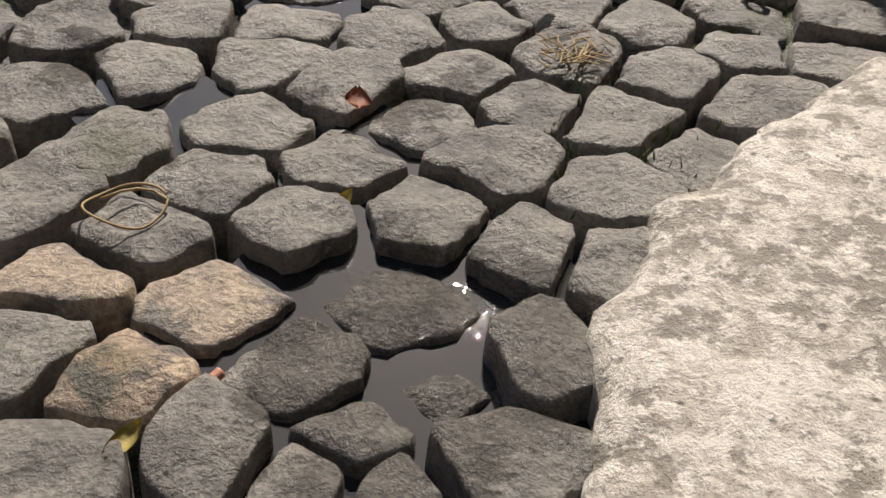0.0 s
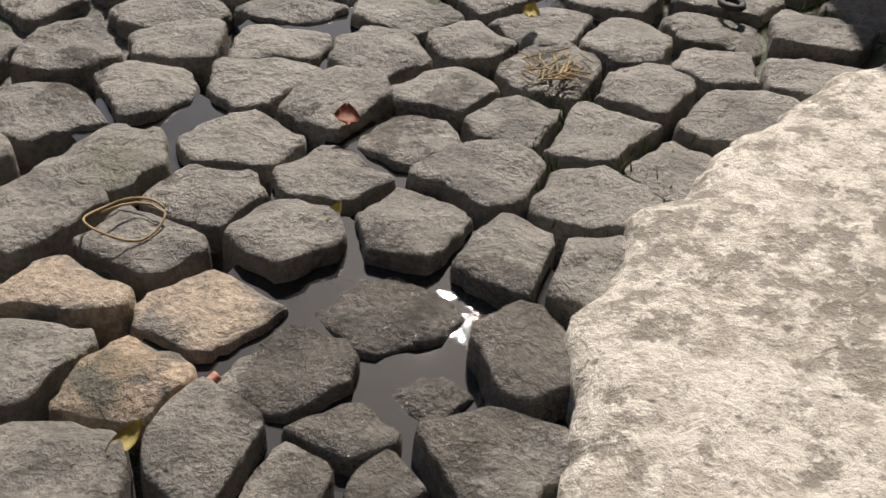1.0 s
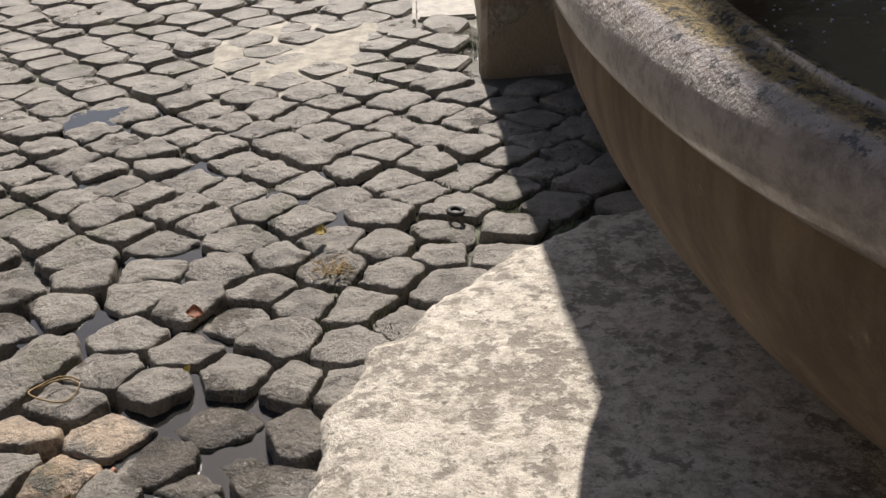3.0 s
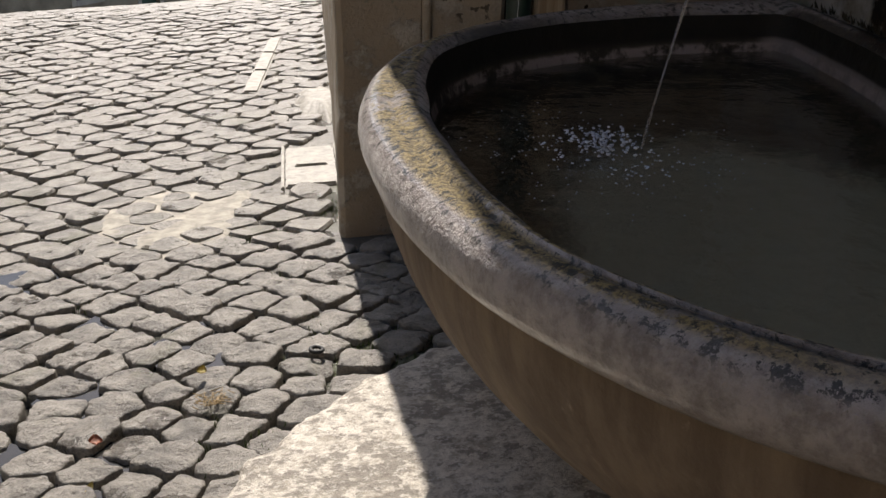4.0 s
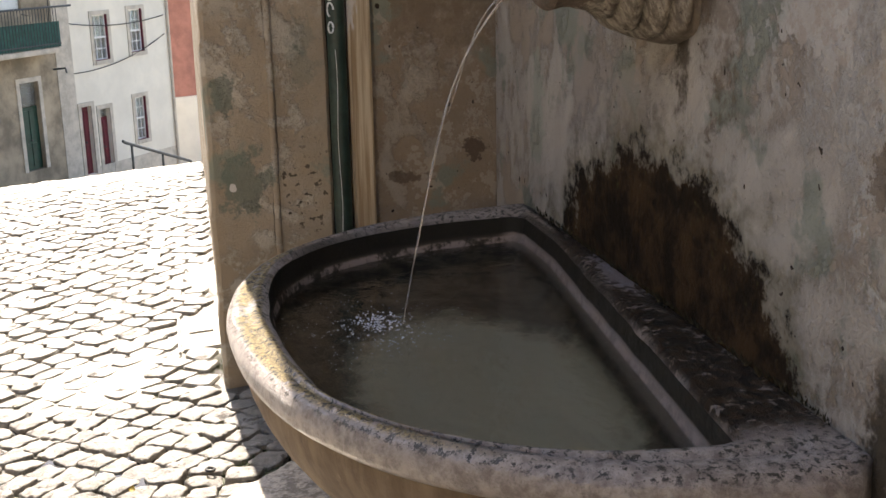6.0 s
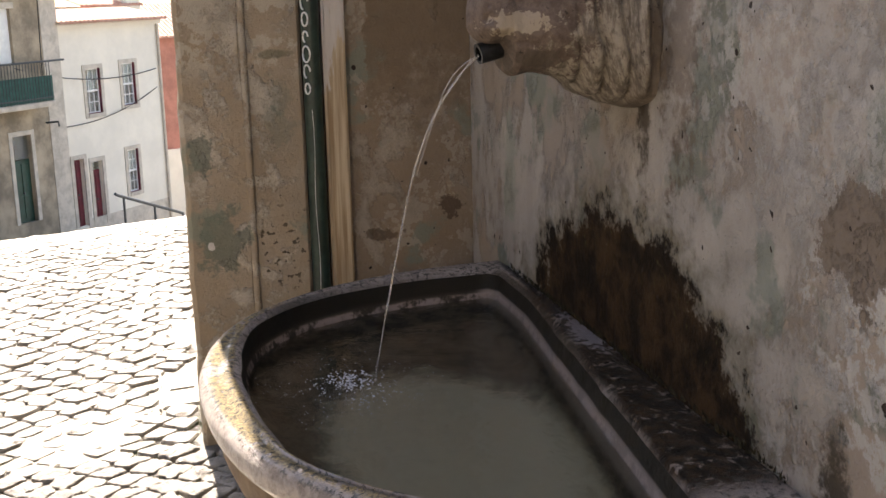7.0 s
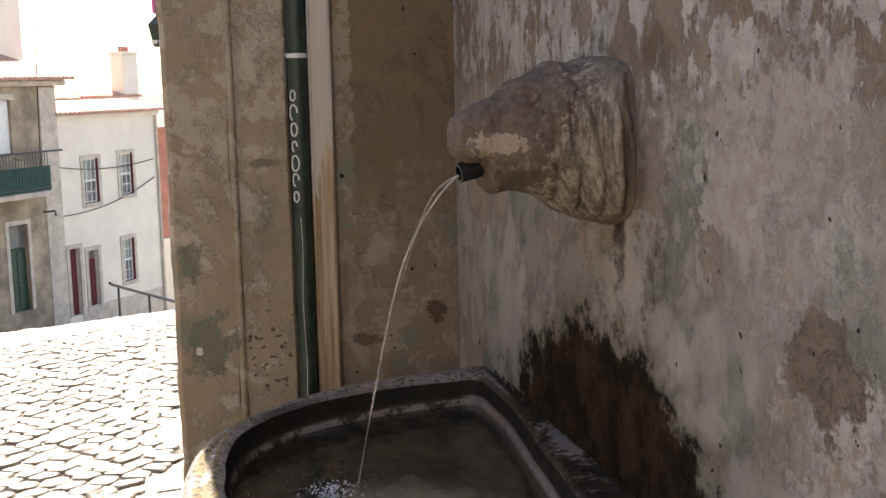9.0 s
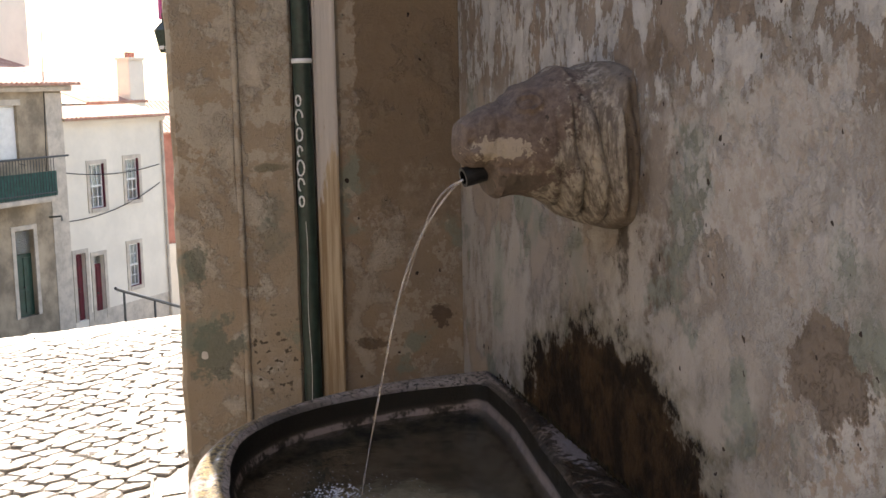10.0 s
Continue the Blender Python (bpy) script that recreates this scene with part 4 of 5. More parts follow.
build_straw_loop()
bx, by = (-1.613, -1.410)
butt = smooth(part("cigarette_butt", tube([(0, -0.016, 0), (0, -0.014, 0), (0, 0.014, 0), (0, 0.016, 0)], 0.004, 12), M_LEAF_RED))
butt.matrix_world = pose(bx, by, ground_z(bx, by) - 0.008, 10, 0, -35)
tagged(butt, "brown cigarette butt lodged between cobbles", "butt")



def build_kerb():
    th = empty("kerb", pose(0, 0, 0), label="pale stone kerb strip laid in the cobbled street", category="kerb")
    a, b = Vector((-1.20, 2.10)), Vector((-1.01, 3.75))
    for i in range(3):
        p, q = a.lerp(b, i / 3 + 0.01), a.lerp(b, (i + 1) / 3 - 0.01)
        m = (p + q) / 2
        ob = part("kerb_stone", box((-0.035, -(q - p).length / 2, -0.08), (0.035, (q - p).length / 2, 0.014), 0.008), M_IRON, th)
        ob.matrix_local = pose(m.x, m.y, ground_z(m.x, m.y), math.degrees(math.atan2(ground_z(*q) - ground_z(*p), (q - p).length)), 0, -math.degrees(math.atan2(b.x - a.x, b.y - a.y)))
    return th


build_kerb()


def build_debris():
    rnd, (cx, cy) = random.Random(8), (-1.355, -0.950)
    bm = bmesh.new()
    for i in range(46):
        x, y, a = cx + rnd.gauss(0, 0.016), cy + rnd.gauss(0, 0.016), rnd.uniform(0, 3.14)
        l, z = rnd.uniform(0.004, 0.014), ground_z(x, y) + 0.0105
        tube([(x - l * math.cos(a), y - l * math.sin(a), z), (x + l * math.cos(a), y + l * math.sin(a), z + 0.002)], 0.0008, 5, bm=bm)
    return tagged(part("plant_litter", bm, M_STRAW), "scattered brown needles on a cobble", "litter", kind="stuff")


build_debris()
rx_, ry_ = (-1.152, -0.783)
ring = smooth(part("rubber_ring", tube([(0.012 * math.cos(t), 0.014 * math.sin(t), 0) for t in [2 * math.pi * i / 24 for i in range(25)]], 0.0042, 8), M_CABLE))
ring.matrix_world = pose(rx_, ry_, ground_z(rx_, ry_) + 0.013, -4, 3, 0)
tagged(ring, "small black rubber ring lying on a cobble", "ring")


def build_weeds():
    rnd = random.Random(12)
    verts, faces = [], []
    spots = [(-1.13, -0.70), (-1.25, 0.02), (-1.10, -0.42), (-1.02, 0.25), (-1.34, -1.10), (-1.62, -0.30), (-1.00, -0.75), (-1.24, -0.30), (-1.36, 0.12)]
    for cx, cy in spots:
        for i in range(170):
            x, y = cx + rnd.gauss(0, 0.045), cy + rnd.gauss(0, 0.07)
            a, l, lean = rnd.uniform(0, 6.28), rnd.uniform(0.003, 0.009), rnd.uniform(0.2, 0.9)
            z = ground_z(x, y) - 0.012
            c, s = math.cos(a), math.sin(a)
            n = len(verts)
            verts += [(x - 0.002 * s, y + 0.002 * c, z), (x + 0.002 * s, y - 0.002 * c, z), (x + l * lean * c, y + l * lean * s, z + l + 0.006)]
            faces.append((n, n + 1, n + 2))
    return tagged(new("joint_moss", mesh_of("joint_moss", verts, faces, M_PLANT)), "short green moss and weeds in the joints", "moss", kind="stuff")


build_weeds()

# ---------------------------------------------------------------- the houses down the street
HOUSE = pose(-2.2, 34.7, 0, 0, 0, 48.9)


def sash_window(th, u, w, z0, z1, v, cols, rows_, surround=0.13):
    """One window in its opening: stone surround, frame, panes and bars."""
    win = empty("window", pose(u, v, z0))
    win.parent = th
    h = z1 - z0
    s = surround
    bm = bmesh.new()
    for lo, hi in (((-s, -0.03, -s), (0, 0.02, h + s)), ((w, -0.03, -s), (w + s, 0.02, h + s)), ((0, -0.03, h), (w, 0.02, h + s)), ((0, -0.05, -s), (w, 0.02, 0))):
        box(lo, hi, bm=bm)
    part("surround", bm, M_SURROUND, win, "grey stone surround")
    part("glass", box((0, 0.13, 0), (w, 0.14, h)), M_GLASS, win)
    bm = bmesh.new()
    f = 0.05
    for lo, hi in (((0, 0.08, 0), (f, 0.13, h)), ((w - f, 0.08, 0), (w, 0.13, h)), ((f, 0.08, 0), (w - f, 0.13, f)), ((f, 0.08, h - f), (w - f, 0.13, h)), ((f, 0.075, h / 2 - 0.03), (w - f, 0.13, h / 2 + 0.03))):
        box(lo, hi, bm=bm)
    part("frame", bm, M_FRAME, win)
    bm = bmesh.new()
    for lo, hi in (((-0.04, -0.005, -0.04), (0.02, 0.075, h + 0.02)), ((w - 0.02, -0.005, -0.04), (w + 0.04, 0.075, h + 0.02)), ((0.02, -0.005, -0.04), (w - 0.02, 0.075, 0.02))):
        box(lo, hi, bm=bm)
    part("casing", bm, M_RED, win, "dark red painted casing")
    part("curtain", box((f, 0.15, h * 0.5), (w - f, 0.16, h - f)), M_FRAME, win, "white curtain behind the glass")
    bm = bmesh.new()
    for i in range(1, cols):
        x = w * i / cols
        box((x - 0.014, 0.1, f), (x + 0.014, 0.128, h - f), bm=bm)
    for i in range(1, rows_):
        if i * 2 != rows_:
            z = h * i / rows_
            box((f, 0.1, z - 0.014), (w - f, 0.128, z + 0.014), bm=bm)
    part("glazing_bars", bm, M_FRAME, win)
    return win


def panel_door(th, u, w, z0, z1, v, material, fanlight=0.0):
    d = empty("door", pose(u, v, z0))
    d.parent = th
    h, s = z1 - z0, 0.14
    bm = bmesh.new()
    for lo, hi in (((-s, -0.03, 0), (0, 0.02, h + s)), ((w, -0.03, 0), (w + s, 0.02, h + s)), ((0, -0.03, h), (w, 0.02, h + s))):
        box(lo, hi, bm=bm)
    part("surround", bm, M_SURROUND, d, "pale stone surround")
    top = h - fanlight
    bm = bmesh.new()
    box((0, 0.15, 0), (w, 0.19, top), bm=bm)
    for i in range(2):
        x0, x1 = w * (0.08 + 0.46 * i), w * (0.46 + 0.46 * i)
        for a, b in ((0.06, 0.42), (0.48, 0.94)):
            box((x0, 0.13, top * a), (x1, 0.155, top * b), bm=bm)
    part("leaf", bm, material, d)
    if fanlight:
        part("fanlight", box((0, 0.16, top + 0.02), (w, 0.17, h)), M_GLASS, d)
    part("knob", tube([(w * 0.52, 0.08, top * 0.47), (w * 0.52, 0.13, top * 0.47)], 0.03, 8), M_DARKIRON, d)
    return d


def tiled_roof(th, u0, u1, v0, v1, z0, z1, name="roof"):
    """Rows of half-round clay tiles running up the slope, as one corrugated mesh with thickness at the eave."""
    bm = bmesh.new()
    n = int((u1 - u0) / 0.2)
    cols = []
    for i in range(n * 6 + 1):
        u = u0 + (u1 - u0) * i / (n * 6)
        bump = 0.055 * abs(math.sin(math.pi * i / 6))
        cols.append([bm.verts.new((u, v0 + (v1 - v0) * t, z0 + (z1 - z0) * t + bump - 0.012 * ((t * 12) % 1.0))) for t in [j / 12 for j in range(13)]])
    for a, b in zip(cols, cols[1:]):
        for j in range(12):
            bm.faces.new((a[j], b[j], b[j + 1], a[j + 1]))
    lows = [bm.verts.new((c[0].co.x, v0, z0 - 0.05)) for c in cols]
    for i in range(len(cols) - 1):
        bm.faces.new((lows[i], lows[i + 1], cols[i + 1][0], cols[i][0]))
    return part(name, bm, M_TILES, th, "red clay tiles")


def build_white_house():
    th = empty("white_house", HOUSE, label="white plastered two-storey house with a clay tile roof", category="house")
    wins = [(1.24, 1.96, -2.33, -0.86, 3, 4), (3.05, 3.74, -2.23, -0.80, 3, 4), (2.98, 3.57, -5.23, -3.75, 3, 4)]
    doors = [(0.33, 0.80, -5.95, -3.72), (1.19, 1.69, -6.05, -3.90)]
    holes = [w[:4] for w in wins] + doors
    part("wall", holed_wall(0, 5.17, -8.0, 0.62, 0, 0.3, holes), M_HOUSE_W, th)
    bm = box((4.87, 0.3, -8.0), (5.17, 2.5, 0.62))
    box((0.0, 0.3, -8.0), (0.3, 2.5, 0.62), bm=bm)
    box((0.0, 2.2, -8.0), (5.17, 2.5, 0.62), bm=bm)
    part("side_wall", bm, M_HOUSE_W, th)
    for u0, u1, z0, z1, c, r in wins:
        sash_window(th, u0, u1 - u0, z0, z1, 0, c, r)
    for i, (u0, u1, z0, z1) in enumerate(doors):
        panel_door(th, u0, u1 - u0, z0, z1, 0, M_RED, 0.3 if i else 0.0)
    part("cornice", box((-0.02, -0.14, 0.45), (5.22, 0.0, 0.62), 0.03), M_HOUSE_W, th)
    tiled_roof(th, -0.1, 5.3, -0.35, 1.4, 0.66, 1.0)
    tiled_roof(th, -0.1, 5.3, 2.8, 1.4, 0.66, 1.0)
    part("downpipe", tube([(5.08, -0.06, -7), (5.08, -0.06, 0.5)], 0.05, 10), M_SURROUND, th)
    part("dado", box((0.80, -0.015, -7.2), (5.17, 0.0, -5.75)), M_SURROUND, th, "stained grey lower wall")
    return th


build_white_house()


def build_brown_house():
    th = empty("brown_house", HOUSE @ pose(0, -0.18, 0), label="stained brown plaster house with a green balcony", category="house")
    door, shutter, low = (-2.40, -1.62, -5.3, -2.62), (-3.15, -1.95, -0.45, 1.15), (-4.9, -4.0, -4.6, -3.1)
    part("wall", holed_wall(-9.0, -0.03, -8.0, 1.72, 0, 0.3, [door, shutter, low]), M_HOUSE_B, th)
    bm = box((-9.0, 0.3, -8.0), (-8.7, 9.0, 1.72))
    box((-0.33, 0.3, -8.0), (-0.03, 9.0, 1.72), bm=bm)
    box((-9.0, 8.7, -8.0), (-0.03, 9.0, 1.72), bm=bm)
    part("side_wall", bm, M_HOUSE_B, th)
    panel_door(th, door[0], 0.78, door[2], door[3], 0, M_GREEN, 0.75)
    sash_window(th, low[0], 0.9, low[2], low[3], 0, 3, 4, 0.15)
    w = empty("balcony_window", pose(shutter[0], 0, shutter[2]))
    w.parent = th
    part("shutter", box((0, 0.10, 0), (1.2, 0.15, 1.6), 0.01), M_FRAME, w, "closed pale roller shutter")
    bm = bmesh.new()
    for i in range(14):
        box((0.02, 0.085, 0.05 + 0.11 * i), (1.18, 0.10, 0.12 + 0.11 * i), bm=bm)
    part("slats", bm, M_FRAME, w)
    part("surround", box((-0.15, -0.03, 1.6), (1.35, 0.02, 1.78)), M_SURROUND, w)
    b = empty("balcony", pose(0, 0, 0))
    b.parent = th
    part("slab", box((-4.6, -0.75, -1.78), (-1.15, 0, -1.62), 0.03), M_SURROUND, b)
    part("netting", box((-4.55, -0.70, -1.60), (-1.2, -0.68, -0.85)), M_NET, b, "dark green netting")
    part("top_rail", tube([(-4.6, -0.71, -0.42), (-0.65, -0.71, -0.42)], 0.03, 8), M_DARKIRON, b)
    part("low_rail", tube([(-4.6, -0.71, -1.5), (-1.2, -0.71, -1.5)], 0.02, 8), M_DARKIRON, b)
    for i in range(28):
        u = -4.55 + 0.12 * i
        part("baluster", tube([(u, -0.71, -1.62), (u, -0.71, -0.42)], 0.011, 6), M_DARKIRON, b)
    part("cornice", box((-9.0, -0.25, 1.55), (0.25, 0.0, 1.74), 0.04), M_SURROUND, th)
    tiled_roof(th, -9.1, 0.4, -0.45, 4.6, 1.78, 3.1)
    tiled_roof(th, -9.1, 0.4, 9.4, 4.6, 1.78, 3.1)
    part("lamp_bracket", tube([(-0.9, -0.02, -2.35), (-0.9, -0.5, -2.3), (-0.9, -0.52, -2.45)], 0.03, 8), M_DARKIRON, th)
    part("corner_stone", box((-0.75, -0.02, -8), (-0.03, 0.0, 1.5)), M_SURROUND, th, "grey stone corner strip")
    return th


build_brown_house()


def build_rear_house():
    th = empty("rear_house", HOUSE, label="pale house behind with a higher clay tile roof", category="house")
    part("wall", box((4.4, 2.9, -8), (7.6, 8.0, 1.05)), M_HOUSE_W, th)
    tiled_roof(th, 4.3, 7.8, 2.6, 5.4, 1.10, 2.0)
    tiled_roof(th, 4.3, 7.8, 8.3, 5.4, 1.10, 2.0)
    c = empty("chimney", pose(7.25, 2.95, 0.9))
    c.parent = th
    part("shaft", box((-0.45, -0.3, 0), (0.45, 0.3, 1.75), 0.03), M_HOUSE_W, c)
    part("cap", box((-0.5, -0.36, 1.75), (0.5, 0.36, 1.86), 0.03), M_HOUSE_W, c)
    for i in range(3):
        part("pot", tube([(-0.2 + 0.2 * i, 0, 1.86), (-0.2 + 0.2 * i, 0, 2.06)], 0.07, 8), M_TERRA, c)
    return th


build_rear_house()


def build_tall_house():
    th = empty("tall_house", HOUSE @ pose(4.2, 5.0, 0), label="tall white attic storey above the tiled roof", category="house")
    part("wall", box((-9.0, 0, -4.0), (0.0, 4, 7.5), 0.02), M_HOUSE_W, th)
    part("cornice", box((-9.0, -0.1, 7.2), (0.1, 0, 7.5)), M_HOUSE_W, th)
    return th


build_tall_house()


def build_far_house():
    th = empty("terracotta_house", pose(4.2, 50, -10, 0, 0, 20), label="terracotta coloured house further down the hill", category="house")
    part("wall", box((-3.6, 0, -2), (6, 6, 9.6)), M_TERRA, th)
    tiled_roof(th, -3.8, 6.2, -0.4, 3, 9.6, 11.0)
    part("lower_wall", box((-3.7, -0.2, -2), (6.1, 0, 4.6)), M_HOUSE_W, th)
    return th


build_far_house()


def build_railing():
    th = empty("handrail", pose(0, 0, 0), label="grey iron handrail at the top of the steps", category="railing")
    a, b = Vector((-0.77, 29.84, -4.11)), Vector((1.2, 32.7, -5.3))
    part("rail", tube([a - (b - a) * 0.04 + Vector((0, 0, 0.02)), a, b], 0.045, 8), M_DARKIRON, th)
    for i in range(3):
        p = a.lerp(b, 0.08 + 0.46 * i)
        part("post", tube([(p.x, p.y, ground_z(p.x, p.y) - 0.5), tuple(p)], 0.035, 8), M_DARKIRON, th)
    return th


build_railing()


def build_lantern():
    th = empty("street_lantern", pose(-0.36, 10.6, 2.0), label="dark green iron street lantern on a wall bracket", category="lantern")
    bm = bmesh.new()
    rings = [[bm.verts.new((r * math.cos(t), r * math.sin(t), z)) for t in [math.pi / 6 + 2 * math.pi * k / 6 for k in range(6)]] for z, r in ((0, 0.045), (0.02, 0.06), (0.24, 0.115), (0.27, 0.125), (0.36, 0.03))]
    for q, w in zip(rings, rings[1:]):
        for j in range(6):
            bm.faces.new((q[j], q[(j + 1) % 6], w[(j + 1) % 6], w[j]))
    bm.faces.new(rings[0])
    bm.faces.new(rings[-1])
    part("housing", bm, M_PIPE, th)
    for k in range(6):
        a = 2 * math.pi * k / 6
        part("pane", box((-0.03, -0.003, 0.04), (0.03, 0.003, 0.21)), M_FRAME, th).matrix_local = pose(0.083 * math.cos(a), 0.083 * math.sin(a), 0, -14, 0, math.degrees(a) + 90) 
    part("bracket", tube([(0.4, 0.1, 0.5), (0.12, 0.03, 0.52), (0, 0, 0.46), (0, 0, 0.35)], 0.018, 8), M_PIPE, th)
    return th


build_lantern()
cl = part("hanging_cloth", box((-0.04, -0.16, 0), (0.035, 0.16, 0.42), 0.012), M_PINK)
cl.matrix_world = pose(-0.33, 10.9, 2.42, 0, 0, 4)
tagged(cl, "strip of pink cloth hanging from the wall", "cloth")


def build_cables():
    for a, b, sag in (((-3.3, 33.0, -0.6), (1.1, 38.3, -1.1), 0.35), ((-2.0, 34.6, -2.6), (1.1, 38.3, -1.75), 0.25), ((-2.55, 33.7, -1.2), (-2.30, 33.7, 8.0), 0.0)):
        a, b = Vector(a), Vector(b)
        pts = [a.lerp(b, t) - Vector((0.1, -0.1, 0)) * 0.8 - Vector((0, 0, sag * 4 * t * (1 - t))) for t in [i / 16 for i in range(17)]]
        tagged(part("overhead_cable", tube(pts, 0.016, 5), M_CABLE), "thin black cable strung along the facades", "cable", "cables on the houses")


build_cables()

# plain unseen facades beside and behind the camera, added to bounce warm light
tagged(part("wall_bounce_side", box((-8.6, -12, -3), (-8.0, 24, 7.0)), M_BOUNCE_WALL), "plain unseen facade added across the street to bounce light", "wall", kind="structure")
tagged(part("wall_bounce_end", box((-8.0, -12.6, -3), (0.0, -12.0, 6.0)), M_HOUSE_B), "plain unseen facade added behind the camera to bounce light", "wall", kind="structure")

# ---------------------------------------------------------------- setts
# middles of the stones round the puddle
PUDDLE_STONES = [
    (-1.847, -0.919), (-1.742, -0.878), (-1.642, -0.877), (-1.526, -0.895), (-1.436, -0.862), (-1.268, -0.863),
    (-1.167, -0.821), (-1.071, -0.835), (-1.837, -1.030), (-1.757, -0.979), (-1.643, -0.959), (-1.565, -1.010),
    (-1.457, -0.975), (-1.354, -0.926), (-1.186, -0.902), (-1.096, -0.914), (-1.258, -0.967), (-1.187, -1.011),
    (-1.397, -1.031), (-1.319, -1.061), (-1.485, -1.062), (-1.428, -1.125), (-1.639, -1.093), (-1.751, -1.128),
    (-1.560, -1.143), (-1.651, -1.179), (-1.482, -1.208), (-1.580, -1.230), (-1.257, -1.109), (-1.326, -1.162),
    (-1.398, -1.248), (-1.339, -1.265), (-1.786, -1.212), (-1.695, -1.256), (-1.726, -1.309), (-1.628, -1.326),
    (-1.673, -1.407), (-1.734, -1.377), (-1.684, -1.484), (-1.598, -1.463), (-1.552, -1.389), (-1.493, -1.315),
    (-1.459, -1.392), (-1.396, -1.369), (-1.514, -1.446), (-1.535, -1.484), (-1.431, -1.463), (-1.488, -1.493),
]
TAN_STONES = (34, 35, 36)
WASHED_STONES, LOOSE_STONES = (27, 30, 35, 39, 40, 41, 43, 44), (42, 47)


def stretch(v):
    """Rows of setts grow longer down the street."""
    return v if v < -0.6 else v + 0.32 * (min(v, 1.0) + 0.6) ** 2 / 1.6 + (0.64 * (v - 1.0) if v > 1.0 else 0)


def open_street(x, y):
    if math.hypot(x - SLAB_C[0], y - SLAB_C[1]) < slab_radius(math.atan2(y - SLAB_C[1], x - SLAB_C[0])) + 0.035:
        return False
    if x > WALL_SLANT * y - 0.06 and y < 0:
        return False
    if y > -0.08 and x > -1.02 + 0.076 * max(y, 0) - 0.04:
        return False
    cx, cy = sum(p[0] for p in COVER) / 4, sum(p[1] for p in COVER) / 4
    return not (abs(x - cx) < 0.13 and abs(y - cy) < 0.33)


def sett_seeds():
    rnd = random.Random(21)
    near = [Vector(p) for p in PUDDLE_STONES]
    pts = list(near)
    pitch, ang = 0.104, radians(40)
    ca, sa = math.cos(ang), math.sin(ang)
    for i in range(-130, 170):
        for j in range(-110, 150):
            u = pitch * (i * ca - j * sa * 0.92) + rnd.gauss(0, 0.010)
            v = pitch * (i * sa + j * ca * 0.92) + rnd.gauss(0, 0.010)
            x, y = u - 1.6, stretch(v - 1.0)
            if not (-6.0 < x < 0.3 and -6.5 < y < 11.5) or not open_street(x, y):
                continue
            if -1.75 < y < -0.7 and -2.1 < x < -0.8 and min((p - Vector((x, y))).length for p in near) < 0.085:
                continue
            pts.append(Vector((x, y)))
    return pts


def clip(poly, n, d):
    out = []
    for a, b in zip(poly, poly[1:] + poly[:1]):
        da, db = a.dot(n) - d, b.dot(n) - d
        if da <= 0:
            out.append(a)
        if (da < 0 < db) or (db < 0 < da):
            out.append(a + (b - a) * (da / (da - db)))
    return out


def sett_outlines(pts, joint):
    grid = {}
    for k, p in enumerate(pts):
        grid.setdefault((int(p.x // 0.25), int(p.y // 0.25)), []).append(k)
    rnd = random.Random(4)
    for k, p in enumerate(pts):
        grow = 1 + 0.5 * max(0, min(1, (p.y + 0.6) / 1.6))
        small = 0.80 if k in WASHED_STONES else 0.42 if k in LOOSE_STONES else 1.0
        h, hy, t = 0.066 * small, 0.066 * grow * small, rnd.gauss(0.06, 0.12)
        poly = [Vector((h * 1.22 * math.cos(t + q), hy * 1.22 * math.sin(t + q))) for q in (0, 1.571, 3.1416, 4.712)]
        gx, gy = int(p.x // 0.25), int(p.y // 0.25)
        for ix in range(gx - 1, gx + 2):
            for iy in range(gy - 2, gy + 3):
                for m in grid.get((ix, iy), ()):
                    if m != k:
                        d = pts[m] - p
                        l = d.length
                        if l < 0.34 and len(poly) > 2:
                            poly = clip(poly, d / l, l / 2 - joint * rnd.uniform(0.7, 1.3))
        if len(poly) > 2:
            yield k, p, poly


def chaikin(poly, w=0.22):
    out = []
    for a, b in zip(poly, poly[1:] + poly[:1]):
        out += [a.lerp(b, w), a.lerp(b, 1 - w)]
    return out


RINGS_NEAR = ((1.03, -0.075), (1.02, -0.045), (1.012, -0.024), (1.003, -0.011), (0.985, -0.004), (0.955, -0.0005), (0.89, 0.001), (0.76, 0.002), (0.56, 0.003), (0.34, 0.004), (0.15, 0.004))
RINGS_FAR = ((1.03, -0.06), (1.0, -0.008), (0.92, 0.0))


def uneven(poly, p, amount):
    """Chipped, wavering edges."""
    out = []
    for v in poly:
        w = Vector((p.x + v.x, p.y + v.y, 3.0))
        out.append(v * (1 + amount * (noise.noise(w * 30) + 0.7 * noise.noise(w * 75))))
    return out


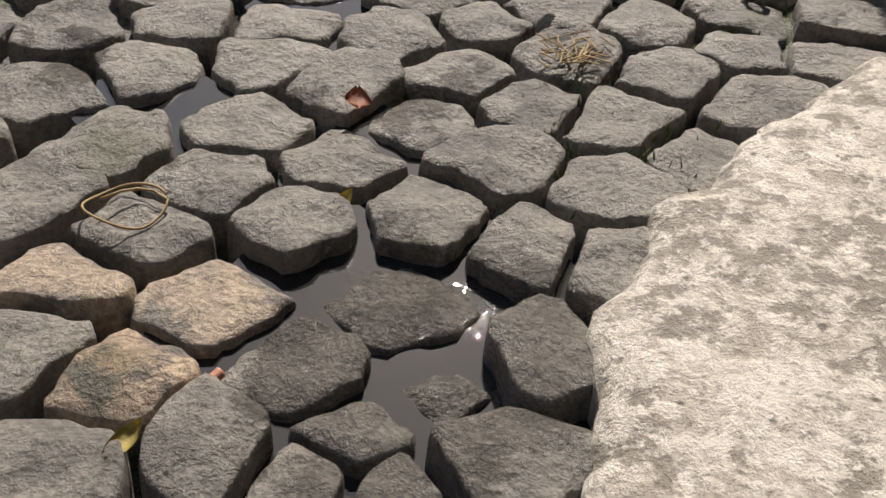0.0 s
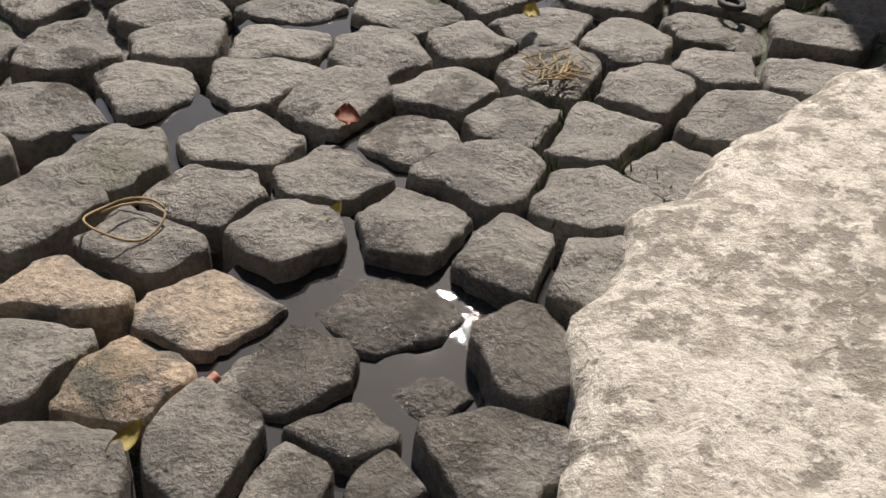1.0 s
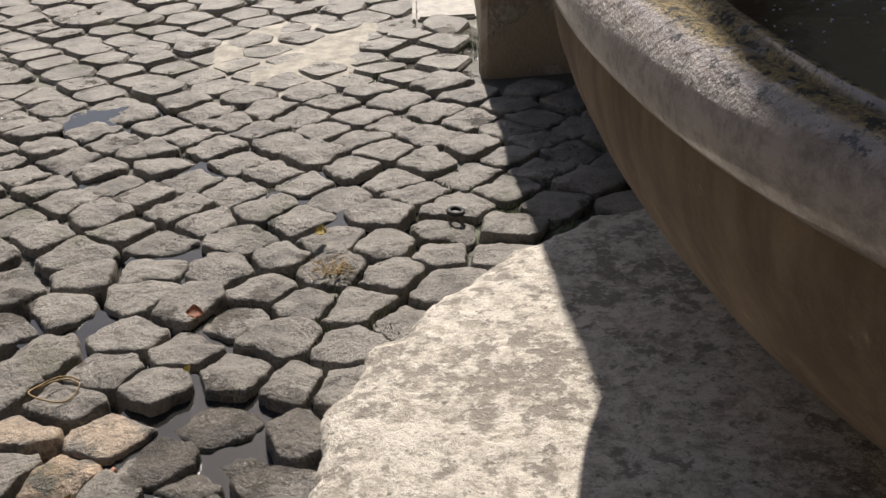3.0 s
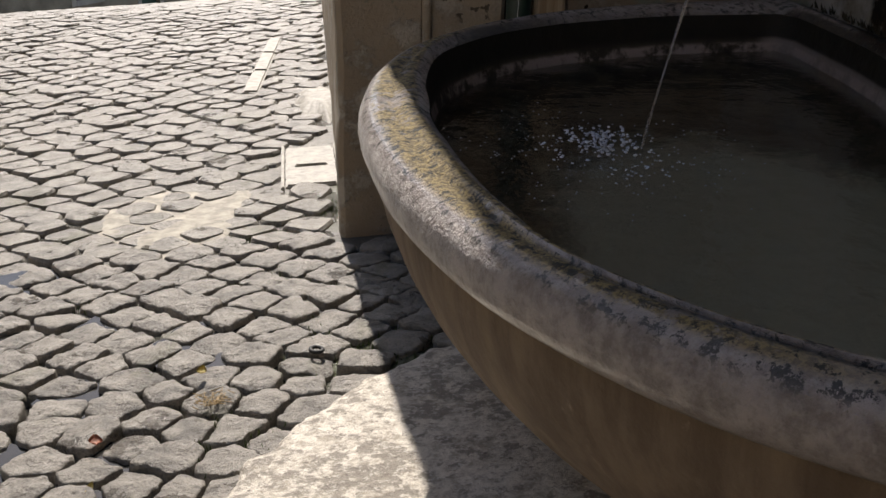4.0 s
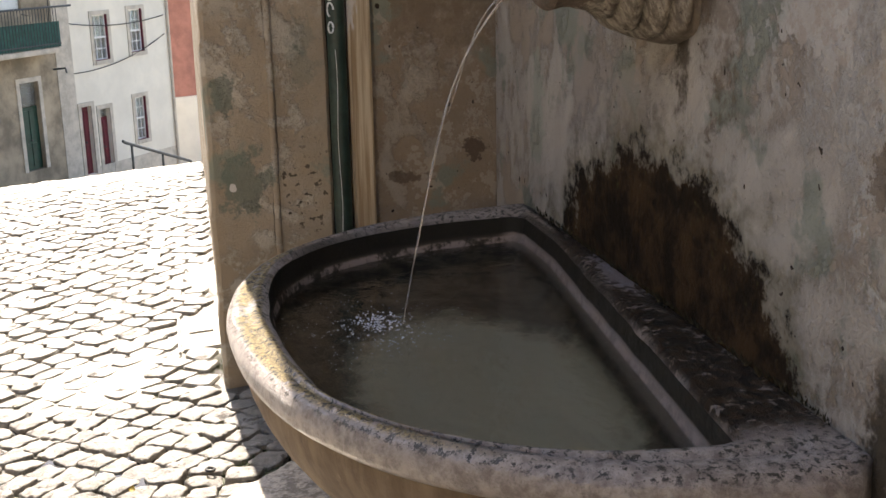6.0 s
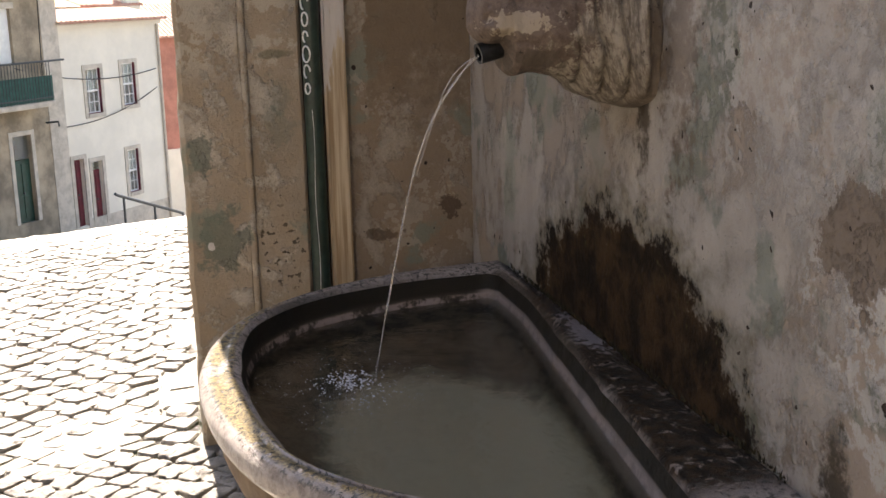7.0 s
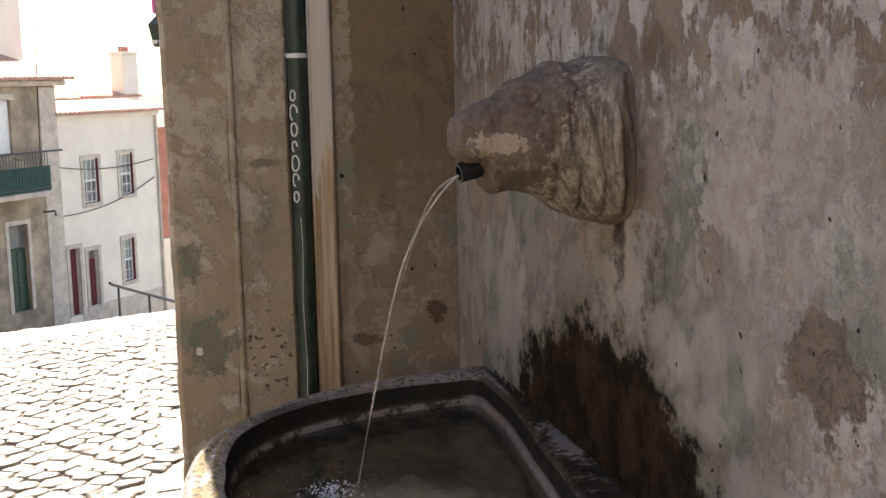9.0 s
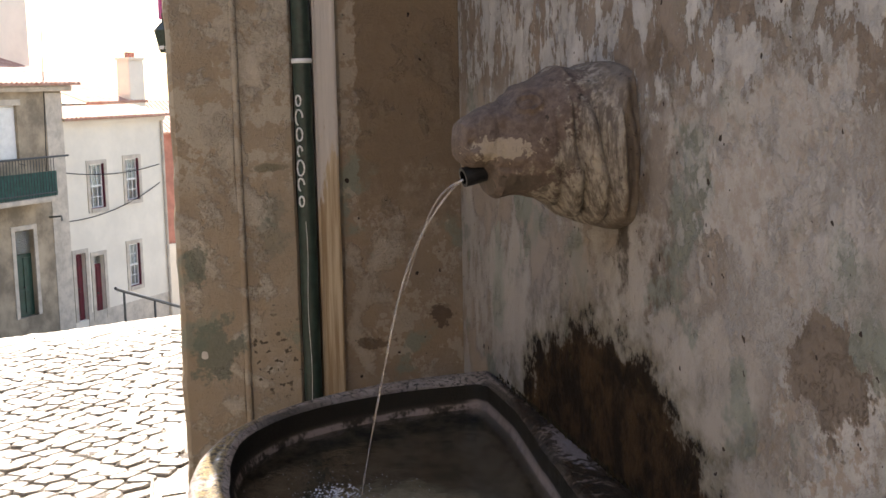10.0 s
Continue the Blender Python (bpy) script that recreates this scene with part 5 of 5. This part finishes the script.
def sett_mesh(p, poly, rings, rnd, rough):
    """Vertices and faces of one stone about its own middle."""
    lean = 0.045 if p.y < -0.3 else 0.03
    tx, ty, lift = rnd.gauss(0, lean), rnd.gauss(0, lean), rnd.gauss(0, 0.004 if p.y < -0.3 else 0.003)
    verts, n = [], len(poly)
    for s, h in rings:
        for v in poly:
            x, y = v.x * s, v.y * s
            w = Vector((p.x + x, p.y + y, h * 0.6)) * 26
            q = rough * noise.noise(w)
            z = h + lift + x * (SLOPE_X + tx) + y * (SLOPE_Y + ty) + (q + 0.5 * rough * noise.noise(w * 2.7) if h > -0.05 else 0)
            f = 1 + 3.5 * q * (1 if -0.05 < h < 0.0 else 0)
            verts.append((x * f, y * f, z))
    faces = [(k * n + i, k * n + (i + 1) % n, (k + 1) * n + (i + 1) % n, (k + 1) * n + i) for k in range(len(rings) - 1) for i in range(n)]
    faces.append(tuple((len(rings) - 1) * n + i for i in range(n)))
    return verts, faces


def resample(poly, step):
    out = []
    for a, b in zip(poly, poly[1:] + poly[:1]):
        m = max(1, int((b - a).length / step))
        out += [a.lerp(b, i / m) for i in range(m)]
    return out


def build_setts():
    rnd = random.Random(9)
    pts = sett_seeds()
    far_v, far_f, count = [], [], 0
    for k, p, poly in sett_outlines(pts, 0.0046):
        near = -1.85 < p.y < 0.02 and p.x > -2.15 and count < 300
        if near:
            outline = uneven(resample(chaikin(poly, 0.12), 0.007), p, 0.10)
            verts, faces = sett_mesh(p, outline, RINGS_NEAR, rnd, 0.0062)
            me = mesh_of("sett", verts, faces, M_SETT_TAN if k in TAN_STONES else M_SETT, True)
            ob = new("sett", me)
            sink = 0.016 if k in (41, 42, 40, 44) else 0.0
            ob.location = (p.x, p.y, ground_z(p.x, p.y) - sink)
            ob.parent = ground
            count += 1
        else:
            verts, faces = sett_mesh(p, chaikin(poly, 0.13) if -2 < p.y < 4 and p.x > -2.8 else poly, RINGS_FAR, rnd, 0.004)
            n, z = len(far_v), ground_z(p.x, p.y)
            far_v += [(a + p.x, b + p.y, c + z) for a, b, c in verts]
            far_f += [tuple(i + n for i in f) for f in faces]
    ob = new("cobbles", mesh_of("cobbles", far_v, far_f, M_SETT_FAR))
    ob.parent = ground
    tagged(ob, "grey basalt cobbles running down the street", kind="stuff")


build_setts()
